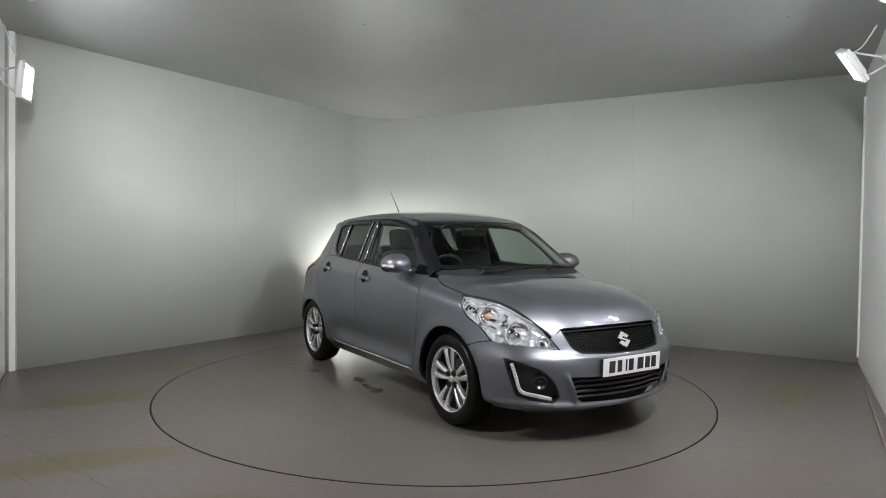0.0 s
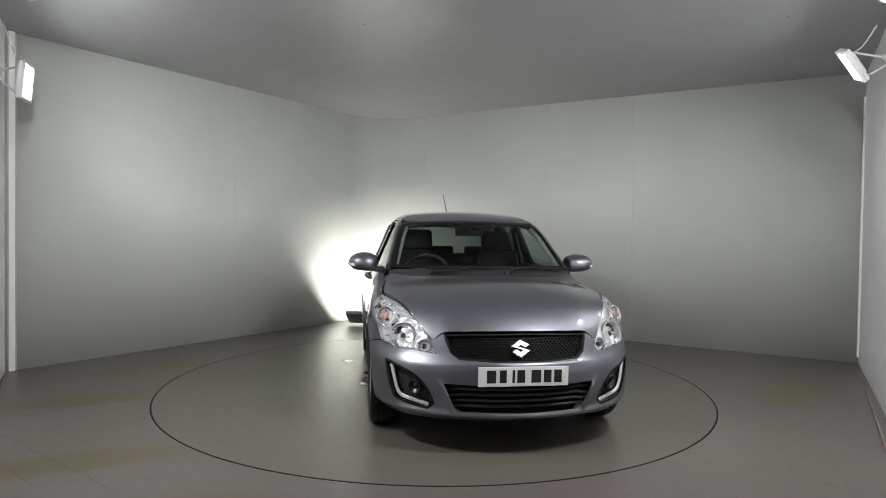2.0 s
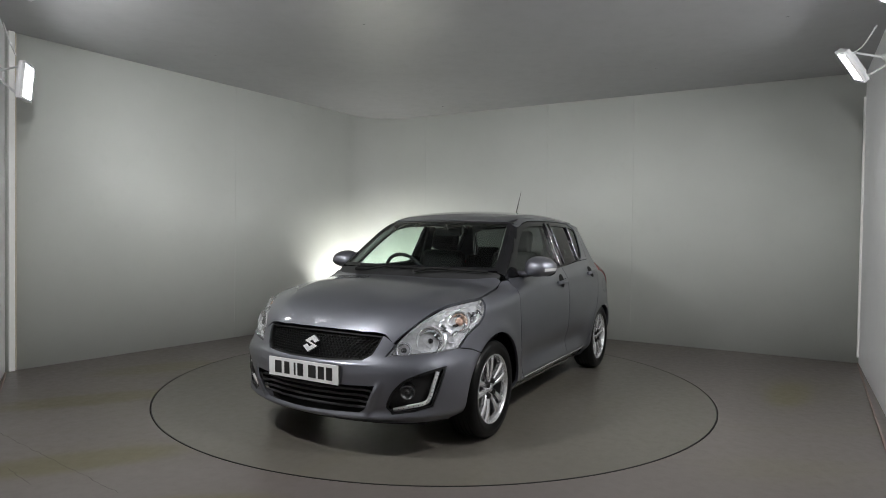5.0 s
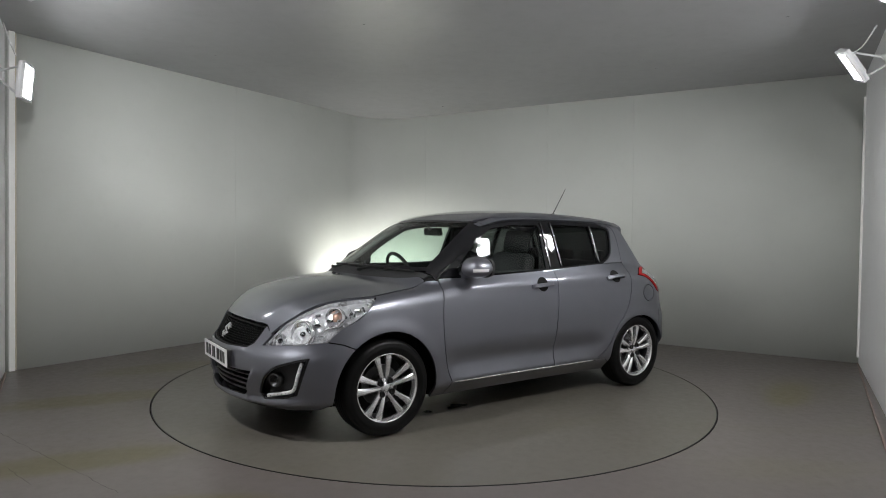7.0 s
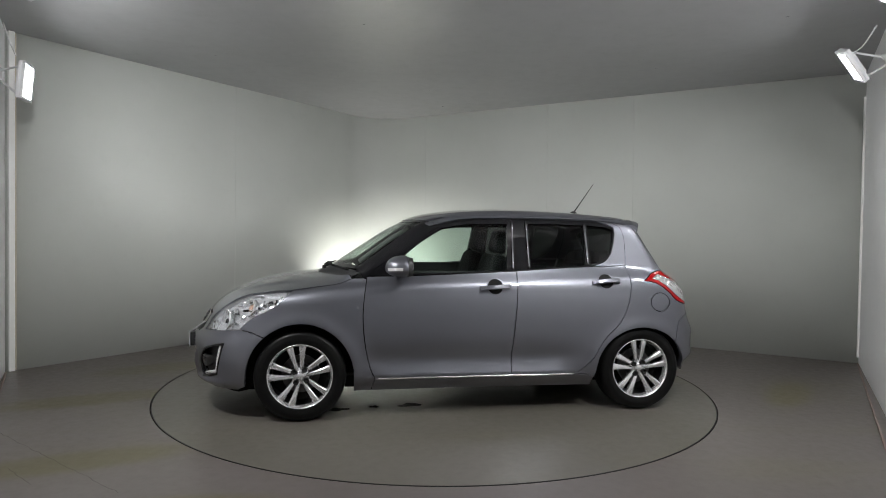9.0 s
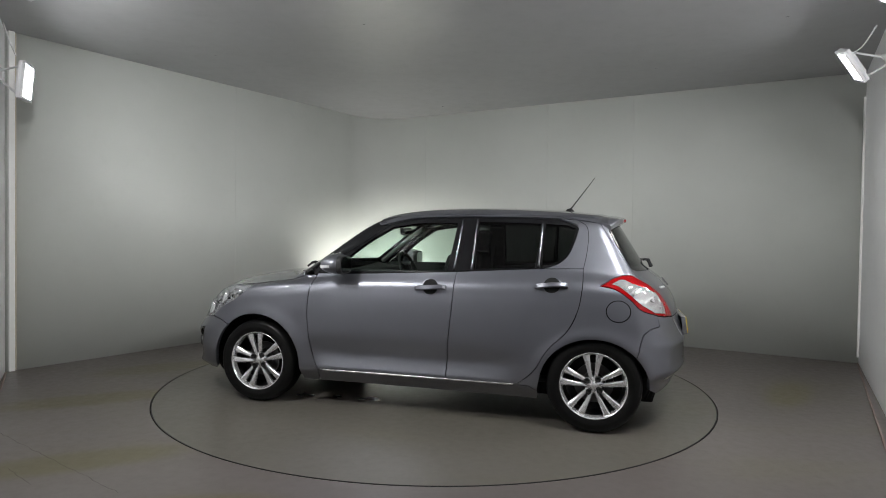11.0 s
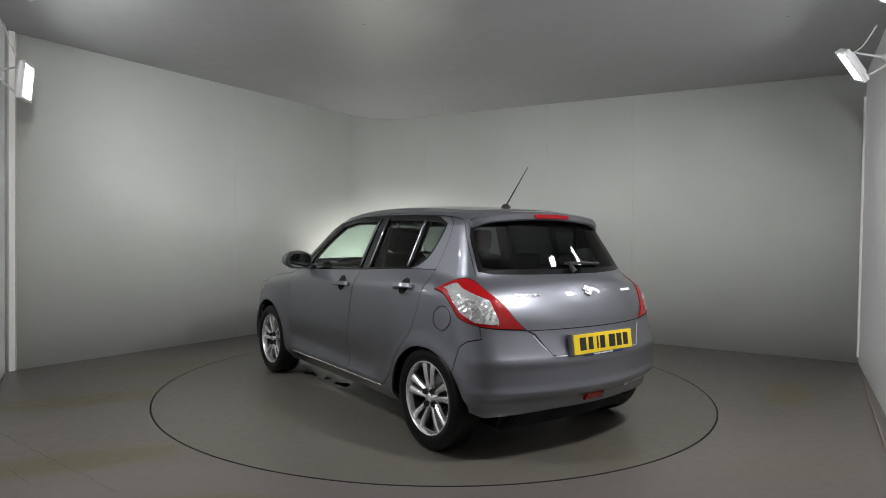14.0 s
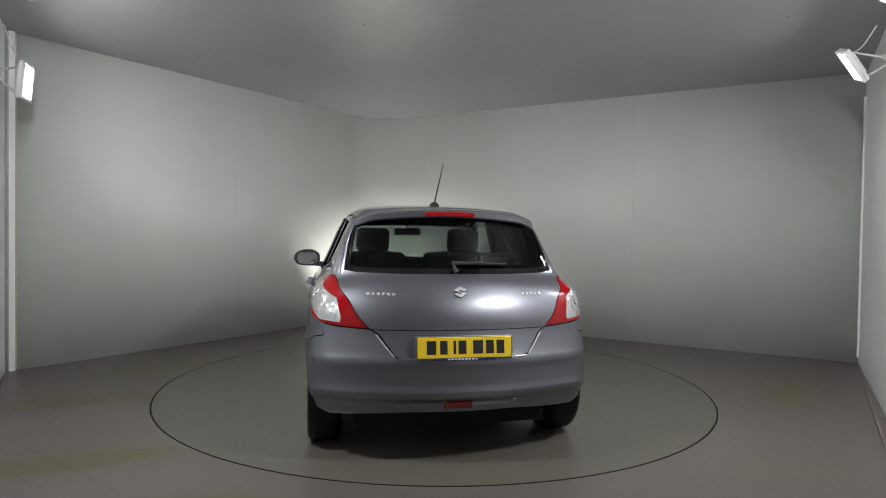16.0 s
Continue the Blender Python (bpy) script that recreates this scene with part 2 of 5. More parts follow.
    for a, b in (((-2.72, -1.47), (-1.51, -2.34)), ((-2.23, -2.06), (-1.98, -2.26))):
        a, b = Vector(a), Vector(b)
        u = Vector((-(b - a).y, (b - a).x)).normalized()
        k = max(4, int((b - a).length / 0.04))
        v, f = [], []
        for i in range(k + 1):
            p = a.lerp(b, i / k) + u * rr.uniform(-0.006, 0.006)
            w = rr.uniform(0.0005, 0.0013)
            v += [(*(p - u * w), 0.0012), (*(p + u * w), 0.0012)]
        f = [(2 * i, 2 * i + 1, 2 * i + 3, 2 * i + 2) for i in range(k)]
        part("crack", mesh_of("crack", v, f, M_CRACK), M_CRACK, fl, "thin dark crack in the screed")
    pit = part("turntable_pit", lathe_bm([(0.0, -0.052), (GAP_R + 0.01, -0.052)], 96, "Z"), M_GAP, None)
    for p in pit.data.vertices:
        p.co.z = -0.052
    tagged(pit, "black gap under the turntable's rim", "pit", kind="structure")


def turntable():
    r = GAP_R - 0.004
    bm = lathe_bm([(0.0, 0.0), (r - 0.03, 0.0), (r - 0.002, 0.0), (r, -0.003), (r, -0.045)], 192, "Z")
    for v in bm.verts:
        v.co.z = -abs(v.co.z)
    bmesh.ops.recalc_face_normals(bm, faces=bm.faces)
    t = new("turntable")
    part("deck", bm, M_TABLE, t, "grey-brown screed deck")
    part("edge_ring", lathe_bm([(r - 0.004, 0.0), (r + 0.001, 0.0), (r + 0.001, -0.03), (r - 0.004, -0.03)], 192, "Z"), M_PLASTICRING, t, "thin dark metal edge")
    for v in t.children[1].data.vertices:
        v.co.z = 0.0012 - abs(v.co.z)
    rr = random.Random(11)
    for cx, cy, r0 in ((-0.36, -0.56, 0.06), (-0.15, -0.60, 0.035), (0.02, -0.60, 0.07), (-0.86, -0.76, 0.05), (0.83, 0.78, 0.05), (0.31, 0.73, 0.06), (0.58, 0.74, 0.03)):
        ph = [rr.uniform(0, 6.28) for _ in range(3)]
        wet = bmesh.new()
        ring_ = [wet.verts.new((cx + r0 * 1.6 * (0.8 + 0.2 * math.sin(2 * a + ph[0]) + 0.12 * math.sin(3 * a + ph[1]) + 0.06 * math.sin(7 * a)) * math.cos(a), cy + r0 * (0.75 + 0.25 * math.sin(3 * a + ph[2]) + 0.08 * math.sin(5 * a)) * math.sin(a), 0.0014)) for a in np.linspace(0, 2 * math.pi, 37)[:-1]]
        low_ = [wet.verts.new((v.co.x * 1.0, v.co.y, 0.0)) for v in ring_]
        wet.faces.new(ring_)
        for j in range(36):
            wet.faces.new((ring_[j], low_[j], low_[(j + 1) % 36], ring_[(j + 1) % 36]))
        part("wet_patch", wet, M_WET, t, "small wet patch left by the tyres")
    return tagged(t, "flush round grey-brown turntable set in the floor", "turntable")


def flood(m, w, h, glass, casing, arm=None, cable=None, label="white rectangular floodlight on a wall bracket", name="floodlight"):
    """A floodlight at the pose m; its glass looks along -Z."""
    root = new(name)
    root.matrix_world = m
    d = 0.032
    bm = box_bm(w, h, d, pose(0, 0, d / 2 + 0.004), 0.010)
    body = part("casing", bm, casing, root)
    fr = join_bm(box_bm(w, 0.022, 0.02, pose(0, h / 2 - 0.011, -0.004), 0.004), box_bm(w, 0.022, 0.02, pose(0, -h / 2 + 0.011, -0.004), 0.004),
                 box_bm(0.022, h - 0.044, 0.02, pose(w / 2 - 0.011, 0, -0.004), 0.004), box_bm(0.022, h - 0.044, 0.02, pose(-w / 2 + 0.011, 0, -0.004), 0.004))
    part("bezel", fr, casing, root)
    part("glass", box_bm(w - 0.046, h - 0.046, 0.006, pose(0, 0, -0.001), 0.001, 1), glass, root, "glowing white glass")
    for i in range(7):
        part("cooling_fin", box_bm(0.005, h * 0.6, 0.018, pose((i - 3) * w / 10, 0, d + 0.012), 0.001, 1), casing, body)
    inv = m.inverted()
    if arm:
        a = [inv @ Vector(p) for p in arm]
        for sg in (-1, 1):
            lug = Vector((0, sg * h * 0.42, d * 0.5))
            part("bracket", tube_bm([lug, lug.lerp(a[-1], 0.35) + Vector((0, sg * 0.02, 0)), a[-1] + Vector((0, sg * 0.03, 0))], 0.009, 8), casing, root)
        part("wall_plate", box_bm(0.05, 0.12, 0.02, Matrix.Translation(a[-1]), 0.004), casing, root)
    if cable:
        part("cable", tube_bm(catmull([inv @ Vector(p) for p in cable], 0.03), 0.006, 6), M_CABLEW if name == "floodlight" else M_CABLE, root)
    return tagged(root, label, "floodlight", "floodlights of the booth")


def lamps():
    # middle floodlights on the two near walls
    flood(look((3.215, -0.48, 2.625), (1.35, 0.32, 1.05)) @ pose(0, 0, 0, 0, 0, 24), 0.155, 0.30, M_GLOW_EAST, M_FLOODBODY,
          [(3.21, -0.52, 2.67), (3.455, -0.53, 2.66)], [(3.21, -0.5, 2.72), (3.29, -0.5, 2.78), (3.38, -0.52, 2.93)])
    flood(look((-3.35, -0.25, 2.45), (-2.35, 0.02, 2.36)), 0.22, 0.30, M_GLOW_WEST, M_FLOODBODY,
          [(-3.42, -0.26, 2.5), (-3.55, -0.28, 2.5)], [(-3.43, -0.26, 2.66), (-3.47, -0.27, 2.76), (-3.52, -0.28, 2.92)])
    # high floodlights just under the ceiling
    flood(look((2.84, -1.33, 2.85), (1.6, -0.6, 0.55)), 0.24, 0.16, M_GLOW_HIGH, M_FLOODBODY, [(2.88, -1.38, 2.9), (3.0, -1.42, 2.92)])
    flood(look((-2.70, -1.10, 2.885), (-1.65, 0.5, 2.94)), 0.28, 0.14, M_GLOW_HIGH, M_FLOODBODY, [(-2.76, -1.14, 2.91), (-2.99, -1.2, 2.92)])
    # floodlights nearer the entrance
    flood(look((1.66, -2.75, 2.70), (0.6, -0.2, 0.42)), 0.23, 0.165, M_GLOW_NEAR, M_FLOODBODY, [(1.72, -2.78, 2.78), (2.11, -2.84, 2.78)])
    # unseen key light for the car, added to mirror the east one
    flood(look((-1.92, -2.62, 2.70), (0.1, -0.45, 0.5)), 0.23, 0.165, M_GLOW_NEAR, M_FLOODBODY, [(-1.95, -2.65, 2.78), (-2.08, -2.68, 2.78)])
    # one on the floor behind the turntable, turned up at the rounded corner
    flood(look((-1.06, 3.10, 0.125), (-0.80, 3.95, 1.0)), 0.34, 0.21, M_GLOW_FLOOR, M_FLOODGREY, None,
          [(-0.95, 3.0, 0.10), (-0.8, 2.9, 0.008), (-0.5, 3.0, 0.008), (0.3, 3.05, 0.008)], "grey floodlight standing on the floor by the wall", "floor_floodlight")


booth()
table = turntable()
lamps()


# ---------------------------------------------------------------- car materials
def car_paint():
    m = mat("grey_metallic_paint", (0.17, 0.175, 0.2), 0.37, 0.86)
    b = bsdf(m)
    b.inputs["Coat Weight"].default_value = 1.0
    b.inputs["Coat Roughness"].default_value = 0.03
    tone = noise_tex(m, 3.0, 2, 0.5)
    c = mix(m, ramp(m, tone, [(0.3, (0, 0, 0)), (0.7, (1, 1, 1))]), (0.172, 0.177, 0.204), (0.186, 0.191, 0.219))
    link(m, c, b.inputs["Base Color"])
    return m


def glass_mat(name, tint, gloss_ior=1.5):
    """A thin pane: it lets tinted light straight through and mirrors by Fresnel."""
    m = bpy.data.materials.new(name)
    m.use_nodes = True
    nt = m.node_tree
    nt.nodes.clear()
    out = nt.nodes.new("ShaderNodeOutputMaterial")
    mx = nt.nodes.new("ShaderNodeMixShader")
    lw = nt.nodes.new("ShaderNodeLayerWeight")
    lw.inputs["Blend"].default_value = 0.5
    f0 = ((gloss_ior - 1) / (gloss_ior + 1)) ** 2
    pw = nt.nodes.new("ShaderNodeMath")
    pw.operation = "POWER"
    pw.inputs[1].default_value = 5.0
    fr = nt.nodes.new("ShaderNodeMath")
    fr.operation = "MULTIPLY_ADD"
    fr.inputs[1].default_value, fr.inputs[2].default_value = 1 - f0, f0
    nt.links.new(lw.outputs["Facing"], pw.inputs[0])
    nt.links.new(pw.outputs[0], fr.inputs[0])
    tr = nt.nodes.new("ShaderNodeBsdfTransparent")
    tr.inputs[0].default_value = (*tint, 1)
    gl = nt.nodes.new("ShaderNodeBsdfGlossy")
    gl.inputs["Roughness"].default_value = 0.015
    nt.links.new(fr.outputs[0], mx.inputs[0])
    nt.links.new(tr.outputs[0], mx.inputs[1])
    nt.links.new(gl.outputs[0], mx.inputs[2])
    nt.links.new(mx.outputs[0], out.inputs[0])
    return m


M_PAINT = car_paint()
M_GLASS = glass_mat("clear_glass", (0.66, 0.74, 0.70))
M_DARKGLASS = glass_mat("privacy_glass", (0.155, 0.168, 0.163))
M_LENS = glass_mat("lamp_lens", (0.93, 0.94, 0.95), 1.38)
M_GLOSSBLACK = mat("gloss_black", (0.006, 0.006, 0.007), 0.04)
# black rubber seals, lightened to metal so lamp glints read as bright lines
M_SEALGLINT = mat("seal_lightened_for_glints", (0.22, 0.22, 0.23), 0.16, 1.0)
M_PLASTIC = mat("black_plastic", (0.018, 0.018, 0.019), 0.5)
M_RUBBER = mat("tyre_rubber", (0.005, 0.005, 0.005), 0.36)
bsdf(M_RUBBER).inputs["Specular IOR Level"].default_value = 0.16
M_UNDER = mat("underbody_black", (0.01, 0.01, 0.01), 0.85)
bsdf(M_UNDER).inputs["Specular IOR Level"].default_value = 0.2
M_TRIMDARK = mat("interior_plastic", (0.017, 0.017, 0.018), 0.65)
M_CLOTH = mat("seat_cloth", (0.009, 0.009, 0.010), 0.95)
M_LINER = mat("headlining", (0.30, 0.30, 0.29), 0.9)
M_CHROME = mat("chrome", (0.82, 0.82, 0.83), 0.07, 1.0)
M_ALLOY = mat("silver_alloy", (0.66, 0.66, 0.67), 0.25, 0.75)
M_ALLOYDARK = mat("alloy_barrel", (0.10, 0.10, 0.105), 0.38, 1.0)
M_REFLECTOR = mat("lamp_reflector", (0.82, 0.82, 0.83), 0.10, 0.9)
M_LAMPGREY = mat("lamp_housing", (0.74, 0.74, 0.76), 0.13, 0.62)
M_AMBER = mat("amber_lens", (0.66, 0.42, 0.33), 0.12, 0.5)
M_RED = mat("red_lens", (0.27, 0.002, 0.004), 0.06)
M_CLEARTAIL = mat("clear_lens_insert", (0.62, 0.62, 0.62), 0.16, 0.75)
M_PLATEW = mat("plate_white", (0.74, 0.74, 0.74), 0.35)
M_PLATEY = mat("plate_yellow", (0.72, 0.52, 0.015), 0.35)
M_CHAR = mat("plate_black", (0.012, 0.012, 0.012), 0.4)
M_BLUE = mat("dark_blue_strip", (0.02, 0.02, 0.09), 0.4)
M_STEEL = mat("brake_steel", (0.09, 0.09, 0.09), 0.35, 1.0)
M_GRILLE = mat("grille_black", (0.005, 0.005, 0.005), 0.6)
bsdf(M_GRILLE).inputs["Specular IOR Level"].default_value = 0.2
M_STEELDARK = mat("dark_reflector", (0.16, 0.16, 0.165), 0.2, 1.0)
M_MIRROR = mat("mirror_glass", (0.9, 0.9, 0.9), 0.01, 1.0)
M_LED = mat("daylight_led_strip", (0.84, 0.84, 0.86), 0.15, 0.25)
for mm_, sc_ in ((M_CLEARTAIL, 38.0), (M_LAMPGREY, 30.0), (M_RED, 60.0)):
    vo_ = node(mm_, "ShaderNodeTexVoronoi", Scale=sc_)
    link(mm_, coords(mm_), vo_.inputs["Vector"])
    bump(mm_, vo_.outputs["Distance"], 0.25 if mm_ is M_RED else 0.42, 0.02 if mm_ is not M_RED else 0.004)
for mm_ in (M_PLASTIC, M_TRIMDARK, M_CLOTH):
    bump(mm_, noise_tex(mm_, 220, 3, 0.6), 0.25, 0.002)


# ---------------------------------------------------------------- the car's outer form (x forward, y to its left, z up; origin between the axles)
def curve(*pairs):
    """A smooth function through (x, value) pairs."""
    xs = np.array([a for a, _ in pairs])
    ys = np.array([b for _, b in pairs])
    d = np.diff(ys) / np.diff(xs)
    m = np.concatenate([[d[0]], (d[1:] * np.diff(xs)[:-1] + d[:-1] * np.diff(xs)[1:]) / (xs[2:] - xs[:-2]), [d[-1]]])

    def f(x):
        i = np.clip(np.searchsorted(xs, x) - 1, 0, len(xs) - 2)
        h = xs[i + 1] - xs[i]
        t = (x - xs[i]) / h
        tc = np.clip(t, 0, 1)
        v = (2 * tc ** 3 - 3 * tc ** 2 + 1) * ys[i] + (tc ** 3 - 2 * tc ** 2 + tc) * h * m[i] + (3 * tc ** 2 - 2 * tc ** 3) * ys[i + 1] + (tc ** 3 - tc ** 2) * h * m[i + 1]
        return v + np.where(t < 0, t * h * m[i], 0) + np.where(t > 1, (t - 1) * h * m[i + 1], 0)
    fine = np.linspace(xs[0] - 1.2, xs[-1] + 1.2, 6001)
    table_ = f(fine)
    return lambda x: np.interp(x, fine, table_)


PLAN_W = curve((-1.95, 0.74), (-1.6, 0.815), (-1.215, 0.843), (-0.7, 0.835), (0.0, 0.828), (0.7, 0.832), (1.215, 0.842), (1.6, 0.815), (2.0, 0.74))
SIDE_IN = curve((0.15, -0.12), (0.21, -0.075), (0.25, -0.036), (0.285, -0.016), (0.32, -0.010), (0.42, -0.004), (0.6, 0.0), (0.74, -0.004), (0.85, -0.016), (0.92, -0.030), (0.95, -0.043), (1.0, -0.070), (1.05, -0.098), (1.1, -0.14))
NOSE = curve((0.15, 1.87), (0.2, 1.945), (0.26, 1.992), (0.34, 2.018), (0.44, 2.03), (0.52, 2.022), (0.57, 1.985), (0.63, 1.955), (0.69, 1.925), (0.76, 1.88), (0.9, 1.78))
TAIL = curve((0.18, -1.70), (0.28, -1.765), (0.345, -1.790), (0.372, -1.826), (0.395, -1.842), (0.44, -1.838), (0.52, -1.838), (0.585, -1.838), (0.605, -1.828), (0.66, -1.806), (0.72, -1.788), (0.8, -1.775), (0.88, -1.74), (0.96, -1.68), (1.05, -1.60))
DECK = curve((-1.9, 1.02), (-1.5, 1.05), (-1.2, 1.085), (-0.9, 1.10), (-0.25, 1.07), (0.35, 1.05), (0.6, 1.03), (0.78, 1.0), (1.0, 0.978), (1.2, 0.958), (1.4, 0.928), (1.62, 0.872), (1.75, 0.815), (1.86, 0.745), (1.95, 0.665), (2.05, 0.55))
CAB_W = curve((0.85, 0.775), (0.95, 0.757), (1.02, 0.737), (1.1, 0.703), (1.2, 0.66), (1.3, 0.618), (1.38, 0.575), (1.5, 0.50))
ROOF = curve((-1.7, 1.385), (-1.5, 1.408), (-1.24, 1.432), (-0.93, 1.456), (-0.53, 1.472), (-0.15, 1.470), (0.12, 1.452), (0.32, 1.42), (0.6, 1.35))
AXLE_F, AXLE_R, HUB_Z = 1.215, -1.215, 0.295


def smax(a, b, k):
    h = np.maximum(k - np.abs(a - b), 0) / k
    return np.maximum(a, b) + h * h * k * 0.25


def smin(a, b, k):
    return -smax(-a, -b, k)


def body_field(P):
    """Negative inside the car's outer form."""
    x, y, z = P[:, 0], np.abs(P[:, 1]), P[:, 2]
    zl = np.minimum(z, 1.15)
    flare = 0
    for ax, rz in ((AXLE_F, 0.362), (AXLE_R, 0.318)):
        r = np.hypot((x - ax) / 0.355, (z - HUB_Z) / rz)
        flare = flare + 0.014 * np.exp(-((r - 1.02) / 0.17) ** 2)
    # hollow along the foot of the doors, between the wheels
    mid = 1 / (1 + np.exp(-(x + 0.66) / 0.05)) / (1 + np.exp((x - 0.74) / 0.03))
    dent = mid * (0.024 * np.exp(-((z - 0.405) / 0.075) ** 2) - 0.012 * np.exp(-((z - 0.285) / 0.04) ** 2))
    side = y - (PLAN_W(x) + SIDE_IN(zl) + flare - dent)
    # chin lip, the ridges beside the lower grille and the sill under the upper one
    chin = 0.036 * np.exp(-((z - 0.232 - 0.05 * np.clip(y - 0.36, 0, 0.4)) / 0.026) ** 2)
    ridge = 0.024 * np.exp(-((y - 0.455 + 0.42 * (0.42 - z)) / 0.018) ** 2) * np.exp(-((z - 0.34) / 0.085) ** 4)
    sill_ = 0.010 * np.exp(-((z - 0.533) / 0.014) ** 2) * np.exp(-(y / 0.40) ** 8)
    front = (x - NOSE(z) - chin - ridge - sill_ + 0.42 * y * y + 0.10 * y ** 4) * 0.93
    rear = (TAIL(zl) + 0.30 * y * y - x) * 0.95
    top = (z - DECK(x) + 0.10 * y * y + 0.06 * y ** 4) * 0.93
    yc = 0.43 + 0.22 * np.clip(1.85 - x, 0, 0.8)
    top = top - 0.011 / (1 + np.exp(np.clip((y - yc) / 0.016, -40, 40))) / (1 + np.exp(-(x - 1.25) / 0.06))
    low = smax(smax(side, front, 0.15), rear, 0.12)
    low = smax(low, top, 0.075)
    taper = 1 - 0.035 * ((x + 0.35) / 1.0) ** 2
    cs = (y - CAB_W(z) * taper) * 0.94
    ws = (x - (1.055 - (z - 1.0) * 1.50) + 0.42 * y * y) * 0.56
    rg = ((-1.575 + (z - 1.03) * 0.62) + 0.30 * y * y - x) * 0.85
    rf = z - ROOF(x) + 0.12 * y * y
    cab = smax(smax(smax(smax(cs, ws, 0.05), rg, 0.07), rf, 0.075), 0.93 - z, 0.01)
    return smin(low, cab, 0.035)


def body_normal(P):
    e = 2e-3
    g = np.stack([body_field(P + d) - body_field(P - d) for d in np.eye(3) * e], 1)
    return g / np.linalg.norm(g, axis=1)[:, None].clip(1e-9)


def cast(O, D, reach, n=44):
    """First entry of rays O + t D, 0 <= t <= reach, into the form."""
    m = len(O)
    lo, step, ok = np.zeros(m), reach / n, None
    for k in (n, 12, 12, 12):
        ts = lo[:, None] + step * np.arange(k + 1)[None]
        val = body_field((O[:, None] + D[:, None] * ts[..., None]).reshape(-1, 3)).reshape(m, k + 1)
        hitm = val < 0
        if ok is None:
            ok = hitm.any(1)
        i = np.maximum(hitm.argmax(1), 1)
        lo = lo + (i - 1) * step
        step = step / 12
    hi = lo + step * 12
    return O + D * hi[:, None], ok


# a line round the car, along which its upright surfaces are unrolled: 0 at the nose, RND at the tail
CF, CR, CY, CRAD = 1.25, -1.10, 0.25, 0.55
ARC = CRAD * math.pi / 2
RND = 2 * CY + 2 * ARC + CF - CR


def unroll(x, y):
    if x > CF:
        return y if y < CY and x > 1.5 else CY + CRAD * math.atan2(y - CY, x - CF)
    if x >= CR:
        return CY + ARC + CF - x
    if y < CY:
        return RND - y
    return CY + ARC + CF - CR + CRAD * math.atan2(CR - x, y - CY)


def ray_round(q):
    s, z = q[:, 0].copy(), q[:, 1]
    back = s > RND
    s = np.where(back, 2 * RND - s, s)
    sign = np.where(back, -1.0, 1.0) * np.where(s < 0, -1.0, 1.0)
    s = np.abs(s)
    f = np.clip((s - CY) / CRAD, 0, math.pi / 2)
    r = np.clip((s - CY - ARC - (CF - CR)) / CRAD, 0, math.pi / 2)
    ang = f + r
    nx, ny = np.cos(ang), np.sin(ang)
    cx = np.where(s < CY + ARC, CF, np.maximum(CR, CF - (s - CY - ARC)))
    cy = np.where(s < CY, s, np.where(s > RND - CY, RND - s, CY))
    D = -np.stack([nx, ny * sign, np.zeros_like(nx)], 1)
    O = np.stack([cx + nx * 1.15, (cy + ny * 1.15) * sign, z], 1)
    return cast(O, D, 1.15)


def ray_top(q):
    O = np.stack([q[:, 0], q[:, 1], np.full(len(q), 1.75)], 1)
    return cast(O, np.tile([0.0, 0.0, -1.0], (len(q), 1)), 1.4)


def at_side(x, z):
    """The unrolled place of the point seen from the left side at (x, z)."""
    p, _ = cast(np.array([[x, 1.3, z]]), np.array([[0.0, -1.0, 0.0]]), 1.3)
    return (unroll(x, float(p[0, 1])), z)


def at_front(y, z, d=-1.0):
    p, _ = cast(np.array([[-2.4 * d, y, z]]), np.array([[d, 0.0, 0.0]]), 1.6)
    return (unroll(float(p[0, 0]), y), z)


def at_top(x, y):
    p, _ = ray_top(np.array([[x, y]]))
    return (unroll(x, y), float(p[0, 2]))


def inside_poly(q, poly):
    x, y = q[:, 0], q[:, 1]
    c = np.zeros(len(q), bool)
    for (x0, y0), (x1, y1) in zip(poly, np.roll(poly, -1, 0)):
        if y0 != y1:
            c ^= ((y0 > y) != (y1 > y)) & (x < (x1 - x0) * (y - y0) / (y1 - y0) + x0)
    return c


def dense(poly, step):
    out = []
    n = len(poly)
    for i in range(n):
        a, b = Vector(poly[i]), Vector(poly[(i + 1) % n])
        k = max(1, int(math.ceil((b - a).length / step)))
        out += [tuple(a.lerp(b, j / k)) for j in range(k)]
    return np.array(out)


def shrink(poly, d):
    """The outline moved inwards by d."""
    p = np.array(poly, float)
    area = 0.5 * np.sum(p[:, 0] * np.roll(p[:, 1], -1) - np.roll(p[:, 0], -1) * p[:, 1])
    e = np.roll(p, -1, 0) - p
    e /= np.linalg.norm(e, axis=1)[:, None].clip(1e-9)
    nr = np.stack([-e[:, 1], e[:, 0]], 1) * (1 if area > 0 else -1)
    prev = np.roll(nr, 1, 0)
    m = nr + prev
    m /= np.maximum((m * m).sum(1), 0.5)[:, None] / 2
    return p + m * d


